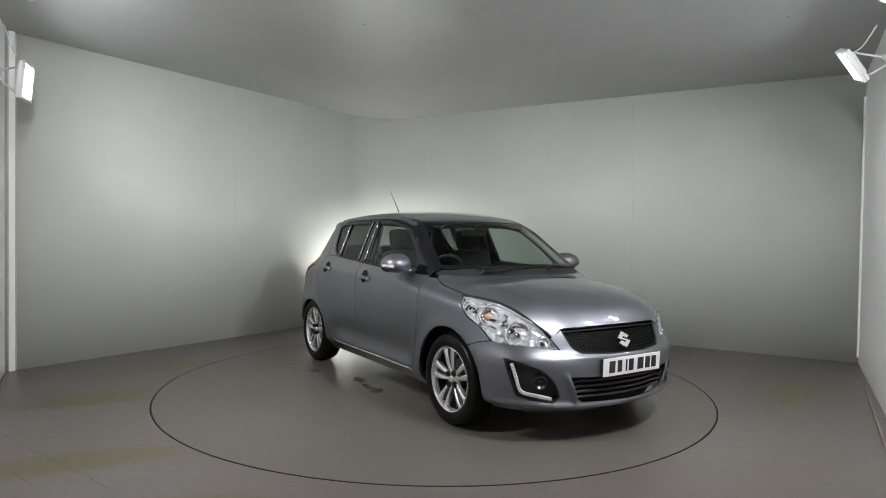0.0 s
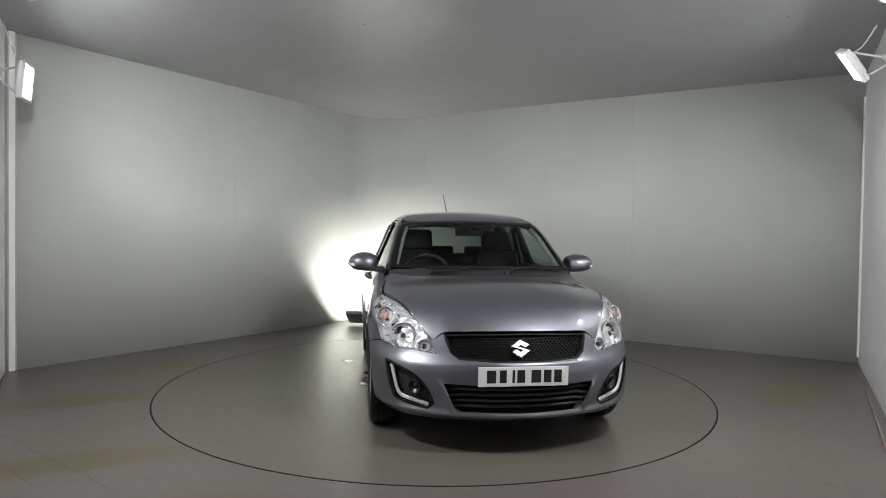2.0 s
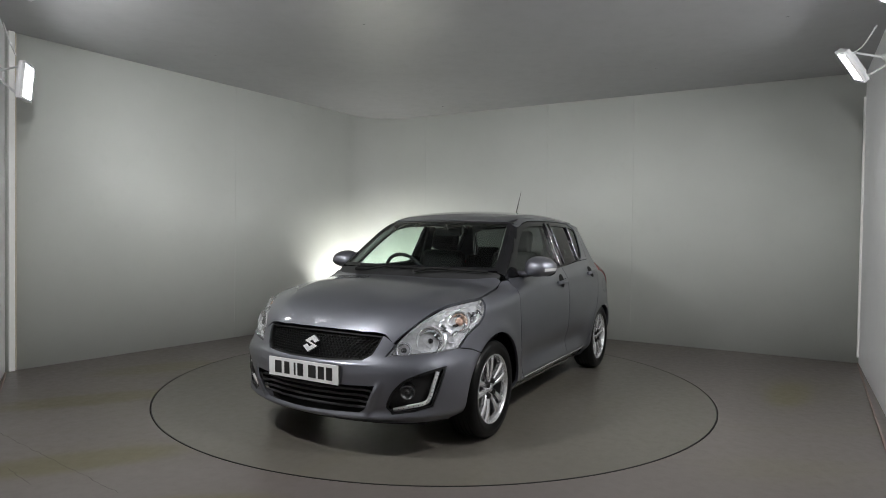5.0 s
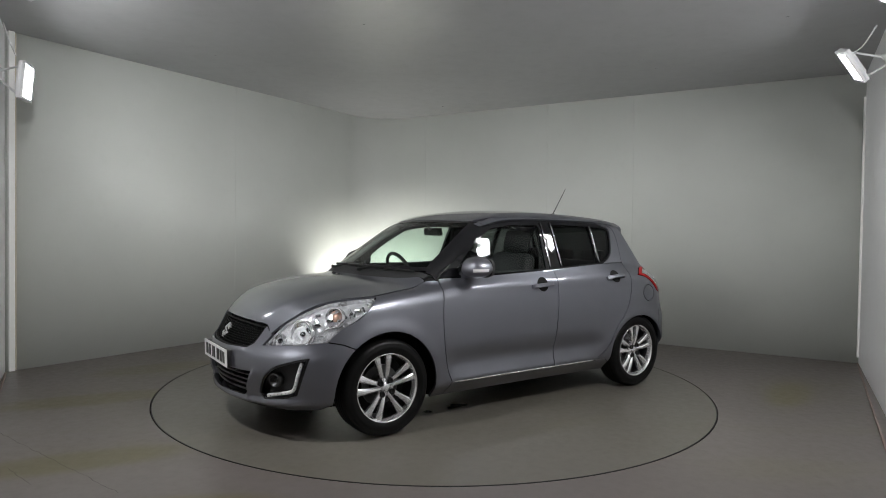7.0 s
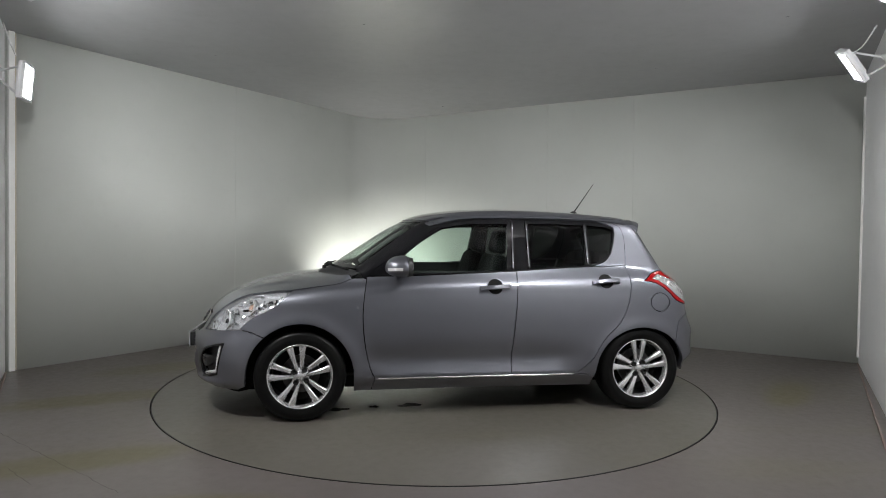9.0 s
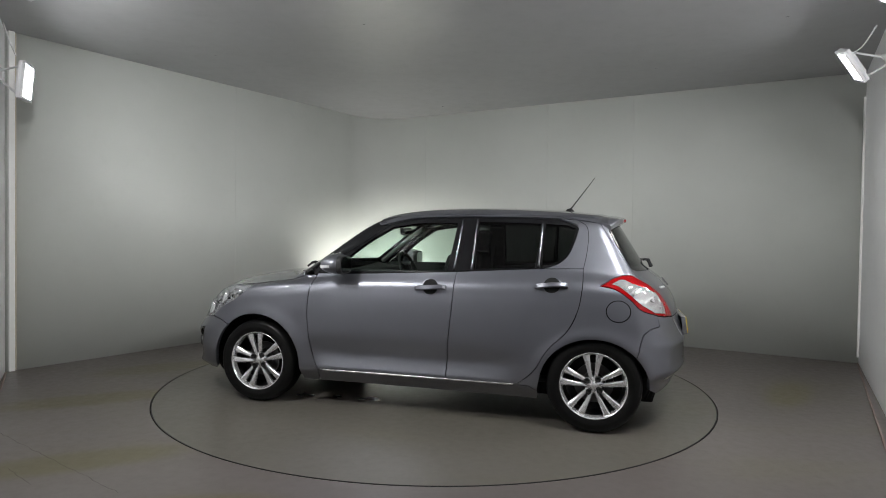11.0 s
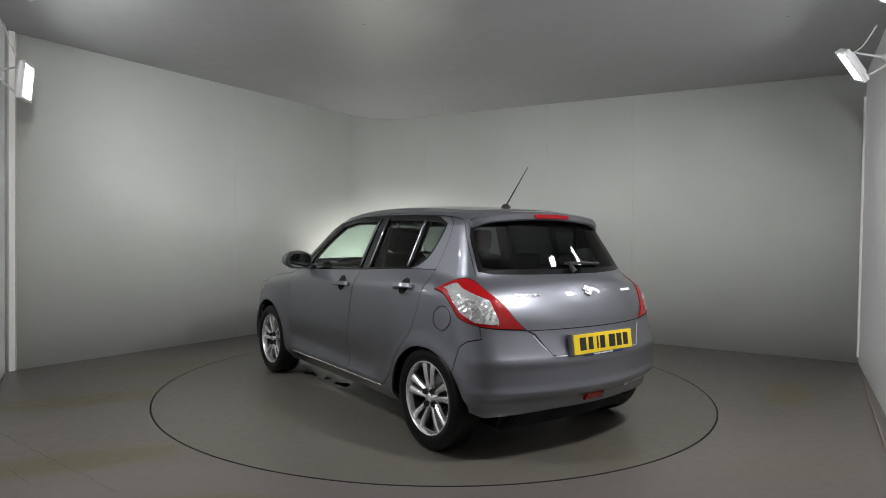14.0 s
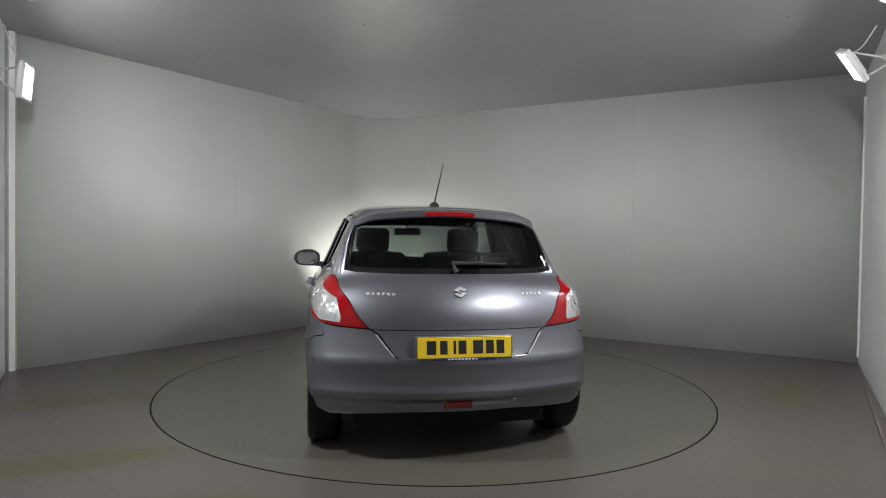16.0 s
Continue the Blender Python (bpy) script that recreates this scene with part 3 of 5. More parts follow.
def sheet(poly, ray, holes=(), off=0.0, step=0.032, gap=0.0031, rim=0.018, edge=0.016, grid=None):
    """A piece of the car's skin bounded by poly (minus holes), with turned-in edges: verts, faces, normals."""
    loops = [dense(shrink(poly, gap), edge)] + [dense(shrink(h, -gap), edge) for h in holes]
    lo, hi = loops[0].min(0), loops[0].max(0)
    gx, gy = np.meshgrid(np.arange(lo[0] + step / 2, hi[0], step), np.arange(lo[1] + step / 2, hi[1], step))
    gx[::2] += step / 2
    g = np.stack([gx.ravel(), gy.ravel()], 1)
    keep = inside_poly(g, loops[0])
    for h in loops[1:]:
        keep &= ~inside_poly(g, h)
    g = g[keep]
    bpts = np.concatenate(loops)
    if len(g):
        dist = np.full(len(g), 9.0)
        for b0 in range(0, len(bpts), 200):
            dist = np.minimum(dist, np.linalg.norm(g[:, None] - bpts[None, b0:b0 + 200], axis=2).min(1))
        g = g[dist > step * 0.45]
    allp = np.concatenate([bpts, g]) if len(g) else bpts
    edges, k = [], 0
    for lp in loops:
        edges += [(k + i, k + (i + 1) % len(lp)) for i in range(len(lp))]
        k += len(lp)
    from mathutils import geometry
    vs, _, fs, *_ = geometry.delaunay_2d_cdt([Vector(p) for p in allp.tolist()], edges, [], 0, 1e-6)
    q = np.array([tuple(v) for v in vs])
    tri = np.array([tuple(f) for f in fs])
    c = q[tri].mean(1)
    keep = inside_poly(c, loops[0])
    for h in loops[1:]:
        keep &= ~inside_poly(c, h)
    P, ok = ray(q)
    tri = tri[keep & ok[tri].all(1)]
    N = body_normal(P)
    P = P + N * off
    a = np.cross(P[tri[:, 1]] - P[tri[:, 0]], P[tri[:, 2]] - P[tri[:, 0]])
    flip = (a * N[tri[:, 0]]).sum(1) < 0
    tri[flip] = tri[flip][:, ::-1]
    verts, faces, nrm = P.tolist(), tri.tolist(), N.tolist()
    if rim:
        cnt = {}
        for t in faces:
            for i in range(3):
                cnt[(t[i], t[(i + 1) % 3])] = 1
        border = [e for e in cnt if (e[1], e[0]) not in cnt]
        base = {}
        for e in border:
            for v in e:
                if v not in base:
                    base[v] = len(verts)
                    verts += [P[v].tolist(), (P[v] - N[v] * rim).tolist()]
                    nrm += [(0, 0, 0)] * 2
        faces += [(base[a1], base[a1] + 1, base[b1] + 1, base[b1]) for a1, b1 in border]
    return verts, faces, nrm


def skin(name, sh, material, parent, label="", mirror=False):
    """A sheet as a part, smooth by the form's own normals; mirror: the one on the car's right."""
    v, f, n = sh
    if mirror:
        v = [(a, -b, c) for a, b, c in v]
        n = [(a, -b, c) for a, b, c in n]
        f = [tuple(reversed(t)) for t in f]
    me = mesh_of(name, v, f, material, True)
    me.normals_split_custom_set_from_vertices(n)
    return part(name, me, material, parent, label)


def ellipse_arc(ax, rx, rz, a0, a1, n=22):
    return [at_side(ax + rx * math.cos(radians(a0 + (a1 - a0) * i / n)), HUB_Z + rz * math.sin(radians(a0 + (a1 - a0) * i / n))) for i in range(n + 1)]


def smooth_line(pts, step=0.02):
    return [tuple(p) for p in catmull([Vector(p) for p in pts], step)]


# seams
SILL_T, SILL_B = 0.275, 0.175
HL_TIP = at_top(1.275, 0.750)
ARCH_F = ellipse_arc(AXLE_F, 0.352, 0.362, 0, 180)       # from ahead of the wheel, over it, to behind
ARCH_R = ellipse_arc(AXLE_R, 0.345, 0.312, 0, 180)
HL_TOP = [(1.862, 0.475), (1.79, 0.535), (1.70, 0.592), (1.56, 0.655), (1.40, 0.708), (1.275, 0.748)]      # in plan, along the bonnet
BONNET_EDGE = HL_TOP + [(1.10, 0.735), (0.97, 0.722), (0.88, 0.712)]
HL_UP = smooth_line([at_front(0.470, 0.580)] + [at_top(*p) for p in HL_TOP[1:-1]] + [HL_TIP])
HL_LOW = smooth_line([HL_TIP, at_side(1.40, 0.758), at_side(1.53, 0.690), at_side(1.61, 0.618)])
HL_BASE = smooth_line([at_side(1.61, 0.618), at_side(1.70, 0.606), at_front(0.60, 0.592), at_front(0.470, 0.580)])
HEADLIGHT = HL_UP + HL_LOW[1:] + HL_BASE[1:-1]
FENDER_TOP = smooth_line([at_top(*p) for p in BONNET_EDGE[5:]] + [at_side(0.80, 0.955)])
DOOR_FRONT = smooth_line([at_side(0.775, 0.965), at_side(0.795, 0.85), at_side(0.805, 0.70), at_side(0.79, 0.52), at_side(0.755, 0.36), at_side(0.72, SILL_T)])
B_LINE = [at_side(-0.285, 1.008), at_side(-0.272, 0.77), at_side(-0.245, 0.5), at_side(-0.235, SILL_T)]
DOOR_BACK = smooth_line([at_side(-1.135, 1.05), at_side(-1.135, 0.93), at_side(-1.108, 0.78), at_side(-1.045, 0.65), at_side(-0.92, 0.52), at_side(-0.835, 0.38), at_side(-0.74, 0.295), at_side(-0.68, SILL_T)])
BELT_F = smooth_line([at_side(0.775, 0.965), at_side(0.35, 0.978), at_side(-0.285, 1.008)])
BELT_R = smooth_line([at_side(-0.285, 1.008), at_side(-0.65, 1.032), at_side(-0.88, 1.043), at_side(-1.135, 1.05)])
TAIL_LAMP = smooth_line([at_side(-1.245, 0.945), at_side(-1.33, 0.995), at_side(-1.42, 1.015), at_side(-1.49, 0.985), at_front(0.62, 0.90, 1.0), at_front(0.56, 0.80, 1.0), at_front(0.505, 0.742, 1.0)]) \
    + smooth_line([at_front(0.505, 0.742, 1.0), at_front(0.66, 0.752, 1.0), at_side(-1.60, 0.765)])[1:] \
    + smooth_line([at_side(-1.60, 0.765), at_side(-1.50, 0.80), at_side(-1.43, 0.865), at_side(-1.34, 0.925), at_side(-1.245, 0.945)])[1:-1]
HATCH_SIDE = [at_front(0.505, 0.742, 1.0), at_front(0.56, 0.80, 1.0), at_front(0.62, 0.90, 1.0), at_side(-1.49, 0.985), at_side(-1.445, 1.03), at_side(-1.38, 1.13), at_side(-1.30, 1.25), at_side(-1.24, 1.345)]


def back(q):
    """The same place on the car's other side, counted round the tail."""
    return (2 * RND - q[0], q[1])


def flip_s(q):
    return (-q[0], q[1])


def both(name, sh, material, parents, label="", sub=None):
    """A sheet on the left and its mirror image on the right; returns the two parts."""
    return [skin(name, sh, material, parents[i], label, bool(i)) for i in range(2)]


def mirrored(bm):
    m = bm.copy()
    bmesh.ops.scale(m, vec=(1, -1, 1), verts=m.verts)
    bmesh.ops.reverse_faces(m, faces=m.faces)
    return m


def pair(name, bm, material, parents, label="", smooth=True):
    m = mirrored(bm)
    return [part(name, bm, material, parents[0], label, smooth), part(name, m, material, parents[1], label, smooth)]


def surf(s, z, off=0.0):
    P, _ = ray_round(np.array([[s, z]]))
    N = body_normal(P)
    return Vector(P[0] + N[0] * off), Vector(N[0])


def seat_on(s, z, off=0.0, up=(0, 0, 1)):
    """A pose on the skin: Z outwards, Y upwards."""
    p, n = surf(s, z, off)
    yv = (Vector(up) - n * n.dot(Vector(up))).normalized()
    xv = yv.cross(n)
    return Matrix.Translation(p) @ Matrix((xv, yv, n)).transposed().to_4x4()


def build_panels(car):
    cc = (car, car)
    # front bumper with openings for the grilles and fog lamps
    hood_front = [at_front(0.0, 0.700), at_front(0.15, 0.699), at_front(0.30, 0.695), at_front(0.43, 0.688)]
    up = hood_front + [HL_UP[4]] + HL_UP[3::-1] + HL_BASE[-2::-1] + [at_side(1.52, 0.600)]
    arch_front = [q for q in ARCH_F if q[0] < unroll(1.45, 0.83)]
    under = [at_side(1.565, 0.24), at_side(1.62, 0.205), at_front(0.60, 0.20), at_front(0.42, 0.195), at_front(0.2, 0.195), at_front(0.0, 0.195)]
    half = up + [ARCH_F[len(arch_front)]] + arch_front[::-1] + under
    outline = half + [flip_s(q) for q in half[-2:0:-1]]
    g = [at_front(0.0, 0.6955), at_front(0.2, 0.693), at_front(0.335, 0.6885), at_front(0.424, 0.6835), at_front(0.415, 0.645), at_front(0.392, 0.585), at_front(0.350, 0.556), at_front(0.15, 0.547), at_front(0.0, 0.547)]
    grille = g + [flip_s(q) for q in g[-2:0:-1]]
    lg = [at_front(0.0, 0.415), at_front(0.3, 0.415), at_front(0.433, 0.418), at_front(0.412, 0.37), at_front(0.375, 0.288), at_front(0.34, 0.265), at_front(0.0, 0.258)]
    lower = lg + [flip_s(q) for q in lg[-2:0:-1]]
    fog = smooth_line([at_front(0.745, 0.522), at_front(0.69, 0.503), at_front(0.60, 0.462), at_front(0.54, 0.405), at_front(0.505, 0.345), at_front(0.487, 0.298)]) + [at_front(0.52, 0.265)] + smooth_line([at_front(0.64, 0.283), at_front(0.705, 0.305)]) + [at_front(0.735, 0.40), at_front(0.757, 0.525)]
    bumper = skin("front_bumper", sheet(outline, ray_round, [grille, lower, fog, [flip_s(q) for q in fog]], rim=0.03, step=0.014, edge=0.012), M_PAINT, car)
    # upper grille: dark honeycomb in a recess
    gr = part("grille", skin_mesh("grille", sheet(shrink(grille, -0.006), ray_round, off=-0.05, rim=0), M_UNDER), M_UNDER, car, "black honeycomb grille")
    honeycomb(gr, grille, 0.0125, -0.024)
    rimsheet("grille_frame", grille, gr, M_GRILLE, 0.007, -0.006)
    # lower grille: recess and four slats
    lgr = part("lower_grille", skin_mesh("lower_grille", sheet(shrink(lower, -0.006), ray_round, off=-0.07, rim=0), M_UNDER), M_UNDER, car, "black slatted lower grille")
    for z in (0.385, 0.350, 0.315, 0.28):
        w = 0.41 - max(0, 0.37 - z) * 0.42
        pts = [surf(s, z, -0.028)[0] for s in np.linspace(-w, w, 25)]
        part("slat", bar_bm(pts, 0.016, 0.04), M_PLASTIC, lgr)
    # fog lamp recess, lamp and the L-shaped light strip
    for i in range(2):
        sg = -1 if i else 1
        fp = [(sg * q[0], q[1]) for q in fog]
        sur = part("fog_lamp_surround", skin_mesh("fog_lamp_surround", sheet(shrink(fp, -0.008), ray_round, off=-0.045, rim=0), M_PLASTIC), M_PLASTIC, car, "black fog lamp surround")
        rimsheet("bezel", fp, sur, M_GLOSSBLACK, 0.010, -0.002)
        f0 = at_front(0.600, 0.385)
        m = seat_on(sg * f0[0], f0[1], -0.036)
        part("fog_lamp", tf(lathe_bm([(0.0, 0.020), (0.008, 0.018), (0.009, 0.006), (0.024, 0.012), (0.034, 0.030), (0.040, 0.034), (0.042, 0.026), (0.042, -0.01)], 28, "Z"), m), M_STEEL, sur, "dark round fog lamp", True)
        part("fog_lens", tf(lathe_bm([(0.0, 0.037), (0.024, 0.035), (0.036, 0.031)], 28, "Z"), m), M_LENS, sur, "", True)
        st = smooth_line([at_front(0.735, 0.498), at_front(0.718, 0.42), at_front(0.700, 0.350), at_front(0.675, 0.318), at_front(0.60, 0.298), at_front(0.522, 0.281)], 0.012)
        pts = [surf(sg * a, b, -0.014)[0] for a, b in st]
        part("light_strip", bar_bm(pts, 0.021, 0.012, True), M_LED, sur, "L-shaped silver light strip")
        for k in range(2, len(pts) - 1, 2):
            part("led", box_bm(0.008, 0.008, 0.005, Matrix.Translation(surf(sg * st[k][0], st[k][1], -0.013)[0]), 0.002, 1), M_CHROME, sur)
    # headlights
    for i in range(2):
        headlight(car, i)
    # wings, sills, doors, rear quarters
    fend = FENDER_TOP + DOOR_FRONT[1:] + [at_side(0.742, SILL_B + 0.003), at_side(0.862, SILL_B + 0.006)] + ARCH_F[::-1][1:][:sum(q[0] > unroll(1.45, 0.83) for q in ARCH_F) - 1] + [at_side(1.52, 0.600), at_side(1.61, 0.618)] + HL_LOW[-2::-1]
    fenders = both("front_wing", sheet(fend, ray_round, step=0.022), M_PAINT, cc)
    sill = [at_side(0.72, SILL_T), at_side(0.742, SILL_B + 0.003), at_side(-0.855, SILL_B), at_side(-0.855, 0.245), at_side(-0.80, SILL_T)]
    both("sill", sheet(sill, ray_round), M_PAINT, cc)
    strip = [surf(unroll(x, 0.8), SILL_T + 0.002, 0.004)[0] for x in np.linspace(0.70, -0.70, 30)]
    pair("sill_strip", bar_bm(strip, 0.012, 0.008), M_ALLOY, cc, "thin bright strip under the doors")
    fd = BELT_F + B_LINE[1:] + DOOR_FRONT[::-1][:-1]
    doors_f = both("front_door", sheet(fd, ray_round, step=0.02), M_PAINT, cc)
    rd = BELT_R + DOOR_BACK[1:] + B_LINE[::-1][:-1]
    doors_r = both("rear_door", sheet(rd, ray_round, step=0.02), M_PAINT, cc)
    arch_rear = [q for q in ARCH_R]
    ctop = [at_side(-1.22, 1.355), at_side(-1.10, 1.372), at_side(-0.96, 1.382)]
    quarter = [at_side(-1.135, 1.05)] + DOOR_BACK[1:-1] + [at_side(-0.80, SILL_T), at_side(-0.855, 0.245)] + arch_rear[1:18] + [at_side(-1.50, 0.60), at_side(-1.515, 0.65), at_side(-1.56, 0.685), at_side(-1.615, 0.70), at_side(-1.60, 0.765)]
    k0 = TAIL_LAMP.index(min(TAIL_LAMP, key=lambda q: abs(q[0] - at_side(-1.60, 0.765)[0]) + abs(q[1] - 0.765)))
    quarter += TAIL_LAMP[k0 + 1:] + TAIL_LAMP[:1]
    kk = TAIL_LAMP.index(min(TAIL_LAMP, key=lambda q: abs(q[0] - HATCH_SIDE[3][0]) + abs(q[1] - HATCH_SIDE[3][1])))
    quarter += TAIL_LAMP[1:kk + 1] + HATCH_SIDE[4:] + ctop
    qw_edge = smooth_line([at_side(-0.96, 1.382), at_side(-1.04, 1.355), at_side(-1.093, 1.325), at_side(-1.075, 1.23), at_side(-1.03, 1.13), at_side(-0.965, 1.075), at_side(-0.88, 1.046)])
    quarter += qw_edge[1:] + [q for q in BELT_R if q[0] > at_side(-0.89, 1.0)[0] and q[0] < at_side(-1.13, 1.0)[0]]
    flap = [at_side(-1.36 + 0.075 * math.cos(a), 0.79 + 0.068 * math.sin(a)) for a in np.linspace(0, 2 * math.pi, 30)[:-1]]
    quarters = both("rear_quarter", sheet(quarter, ray_round, [flap], gap=0.0022, step=0.022), M_PAINT, cc)
    line = [surf(a, b, 0.0006)[0] for a, b in smooth_line([at_side(-1.136, 1.05), at_side(-1.155, 1.16), at_side(-1.162, 1.27), at_side(-1.145, 1.335), at_side(-1.09, 1.368)], 0.015)]
    pair("door_frame_seam", bar_bm(line, 0.0045, 0.004), M_UNDER, quarters)
    skin("fuel_flap", sheet(flap, ray_round), M_PAINT, quarters[0], "round fuel filler flap")
    skin("fuel_flap", sheet(flap, ray_round), M_PAINT, quarters[1], "", True)
    # black side window band from the windscreen pillar to the rear quarter, with three panes a side
    band = smooth_line([at_side(0.775, 0.967), at_side(0.35, 0.980), at_side(-0.285, 1.010), at_side(-0.65, 1.034), at_side(-0.88, 1.046)]) + qw_edge[-2::-1]
    rail = smooth_line([at_side(-0.96, 1.382), at_side(-0.6, 1.39), at_side(-0.2, 1.388), at_side(0.10, 1.372), at_side(0.27, 1.335)])
    band += rail[1:] + smooth_line([at_side(0.27, 1.335), at_side(0.42, 1.235), at_side(0.57, 1.125), at_side(0.72, 1.02), at_side(0.80, 0.967)])[1:]
    pane1 = [at_side(0.60, 0.990), at_side(0.2, 1.000), at_side(-0.215, 1.022), at_side(-0.235, 1.2), at_side(-0.25, 1.345), at_side(0.04, 1.342)] + smooth_line([at_side(0.235, 1.310), at_side(0.40, 1.205), at_side(0.52, 1.110), at_side(0.60, 1.035)])
    pane2 = [at_side(-0.405, 1.032), at_side(-0.62, 1.044), at_side(-0.815, 1.054), at_side(-0.83, 1.2), at_side(-0.84, 1.345), at_side(-0.6, 1.352), at_side(-0.41, 1.352)]
    pane3 = [at_side(-0.865, 1.058), at_side(-0.95, 1.085), at_side(-1.02, 1.14), at_side(-1.06, 1.23), at_side(-1.075, 1.315), at_side(-1.02, 1.335), at_side(-0.88, 1.345), at_side(-0.872, 1.2)]
    both("window_surround", sheet(band, ray_round, [pane1, pane2, pane3], off=-0.004, rim=0.03), M_GLOSSBLACK, cc, "gloss black window surround and pillar")
    both("window", sheet(pane1, ray_round, off=-0.010, gap=-0.004, rim=0), M_GLASS, doors_f, "clear side window")
    both("window", sheet(pane2, ray_round, off=-0.010, gap=-0.004, rim=0), M_DARKGLASS, doors_r, "dark tinted side window")
    both("quarter_window", sheet(pane3, ray_round, off=-0.010, gap=-0.004, rim=0), M_DARKGLASS, cc, "dark tinted quarter window")
    for x0, x1, z0, z1 in ((-0.262, -0.29, 1.02, 1.372), (-0.385, -0.395, 1.03, 1.372)):
        pts = [surf(unroll(x0 + (x1 - x0) * t, 0.7), z0 + (z1 - z0) * t, 0.002)[0] for t in np.linspace(0, 1, 12)]
        pair("pillar_strip", tube_bm(pts, 0.0065, 8), M_SEALGLINT, cc)
    pts = [surf(unroll(-0.842 - 0.012 * t, 0.7), 1.055 + 0.295 * t, 0.0)[0] for t in np.linspace(0, 1, 10)]
    pair("window_divider", tube_bm(pts, 0.009, 8), M_SEALGLINT, doors_r)
    # bonnet, windscreen, scuttle, roof
    ed = catmull([Vector(p) for p in BONNET_EDGE], 0.03)
    hf = []
    for y, z in ((0.0, 0.701), (0.15, 0.700), (0.30, 0.696), (0.43, 0.689)):
        p, _ = cast(np.array([[2.4, y, z]]), np.array([[-1.0, 0.0, 0.0]]), 1.6)
        hf.append(Vector((float(p[0, 0]), y)))
    rear = catmull([Vector((0.88, 0.70)), Vector((1.0, 0.52)), Vector((1.10, 0.27)), Vector((1.125, 0.0))], 0.03)
    half = hf + [p for p in ed[1:]] + rear[1:]
    bon = [tuple(p) for p in half] + [(p.x, -p.y) for p in half[-2:0:-1]]
    skin("bonnet", sheet(bon, ray_top, off=0.0015, step=0.022), M_PAINT, car)
    sc = [Vector(p) for p in rear[::-1]] + [Vector((0.84, 0.70)), Vector((0.90, 0.56)), Vector((0.985, 0.3)), Vector((1.02, 0.0))]
    scp = [tuple(p) for p in sc] + [(p.x, -p.y) for p in sc[-2:0:-1]]
    skin("scuttle_panel", sheet(scp, ray_top, off=-0.006), M_PLASTIC, car, "black plastic scuttle panel")
    wb = [Vector((1.03, 0.0)), Vector((0.99, 0.3)), Vector((0.90, 0.56)), Vector((0.84, 0.675))]
    wt = [Vector((0.335, 0.555)), Vector((0.40, 0.4)), Vector((0.44, 0.2)), Vector((0.45, 0.0))]
    wsd = catmull(wb, 0.04) + catmull([Vector((0.84, 0.675)), Vector((0.58, 0.622)), Vector((0.335, 0.555))], 0.04)[1:] + catmull(wt, 0.04)[1:]
    scr = [tuple(p) for p in wsd] + [(p.x, -p.y) for p in wsd[-2:0:-1]]
    inner = shrink(scr, 0.035).tolist()
    skin("windscreen", sheet(inner, ray_top, off=-0.004, gap=-0.002, rim=0), M_GLASS, car, "clear windscreen")
    skin("windscreen_border", sheet(scr, ray_top, [inner], off=-0.002), M_GLOSSBLACK, car, "black windscreen border")
    pl = catmull([Vector((0.86, 0.672)), Vector((0.58, 0.620)), Vector((0.335, 0.552))], 0.03) + catmull([Vector((0.26, 0.60)), Vector((0.5, 0.66)), Vector((0.80, 0.725))], 0.03)
    both("windscreen_pillar", sheet([tuple(p) for p in pl], ray_top, off=-0.001, gap=0.0, rim=0.01), M_GLOSSBLACK, cc, "gloss black windscreen pillar")
    rt = catmull([Vector((0.452, 0.0)), Vector((0.442, 0.2)), Vector((0.402, 0.4)), Vector((0.35, 0.525))], 0.03) + catmull([Vector((0.27, 0.538)), Vector((-0.2, 0.55)), Vector((-0.7, 0.548)), Vector((-1.0, 0.538)), Vector((-1.22, 0.518))], 0.04)
    rt += catmull([Vector((-1.265, 0.47)), Vector((-1.305, 0.25)), Vector((-1.318, 0.0))], 0.03)
    roof = [tuple(p) for p in rt] + [(p.x, -p.y) for p in rt[-2:0:-1]]
    skin("roof", sheet(roof, ray_top, off=0.002), M_PAINT, car)
    # body-coloured rail between the roof and the window band
    rl = smooth_line([at_side(0.33, 1.325), at_side(0.10, 1.376), at_side(-0.2, 1.392), at_side(-0.6, 1.394), at_side(-0.96, 1.386), at_side(-1.22, 1.358)]) + smooth_line([at_side(-1.24, 1.395), at_side(-0.96, 1.418), at_side(-0.6, 1.428), at_side(-0.2, 1.426), at_side(0.1, 1.410), at_side(0.36, 1.345)])
    both("roof_rail", sheet(rl, ray_round, off=0.0, gap=0.0, rim=0.012), M_PAINT, cc)
    # tailgate, rear window, spoiler, rear bumper
    hs = smooth_line(HATCH_SIDE, 0.03)
    top = [at_front(0.50, 1.375, 1.0), at_front(0.25, 1.395, 1.0), at_front(0.0, 1.40, 1.0)]
    hb = [at_front(0.0, 0.590, 1.0), at_front(0.30, 0.590, 1.0), at_front(0.375, 0.605, 1.0), at_front(0.455, 0.715, 1.0)]
    half = hb + hs + top
    hatch = half + [back(q) for q in half[-2:0:-1]]
    win = [at_front(0.0, 1.035, 1.0), at_front(0.35, 1.035, 1.0), at_front(0.56, 1.038, 1.0), at_front(0.632, 1.050, 1.0)] + smooth_line([at_front(0.616, 1.15, 1.0), at_front(0.594, 1.25, 1.0), at_front(0.560, 1.325, 1.0)]) + [at_front(0.48, 1.364, 1.0), at_front(0.25, 1.383, 1.0), at_front(0.0, 1.389, 1.0)]
    rwin = win + [back(q) for q in win[-2:0:-1]]
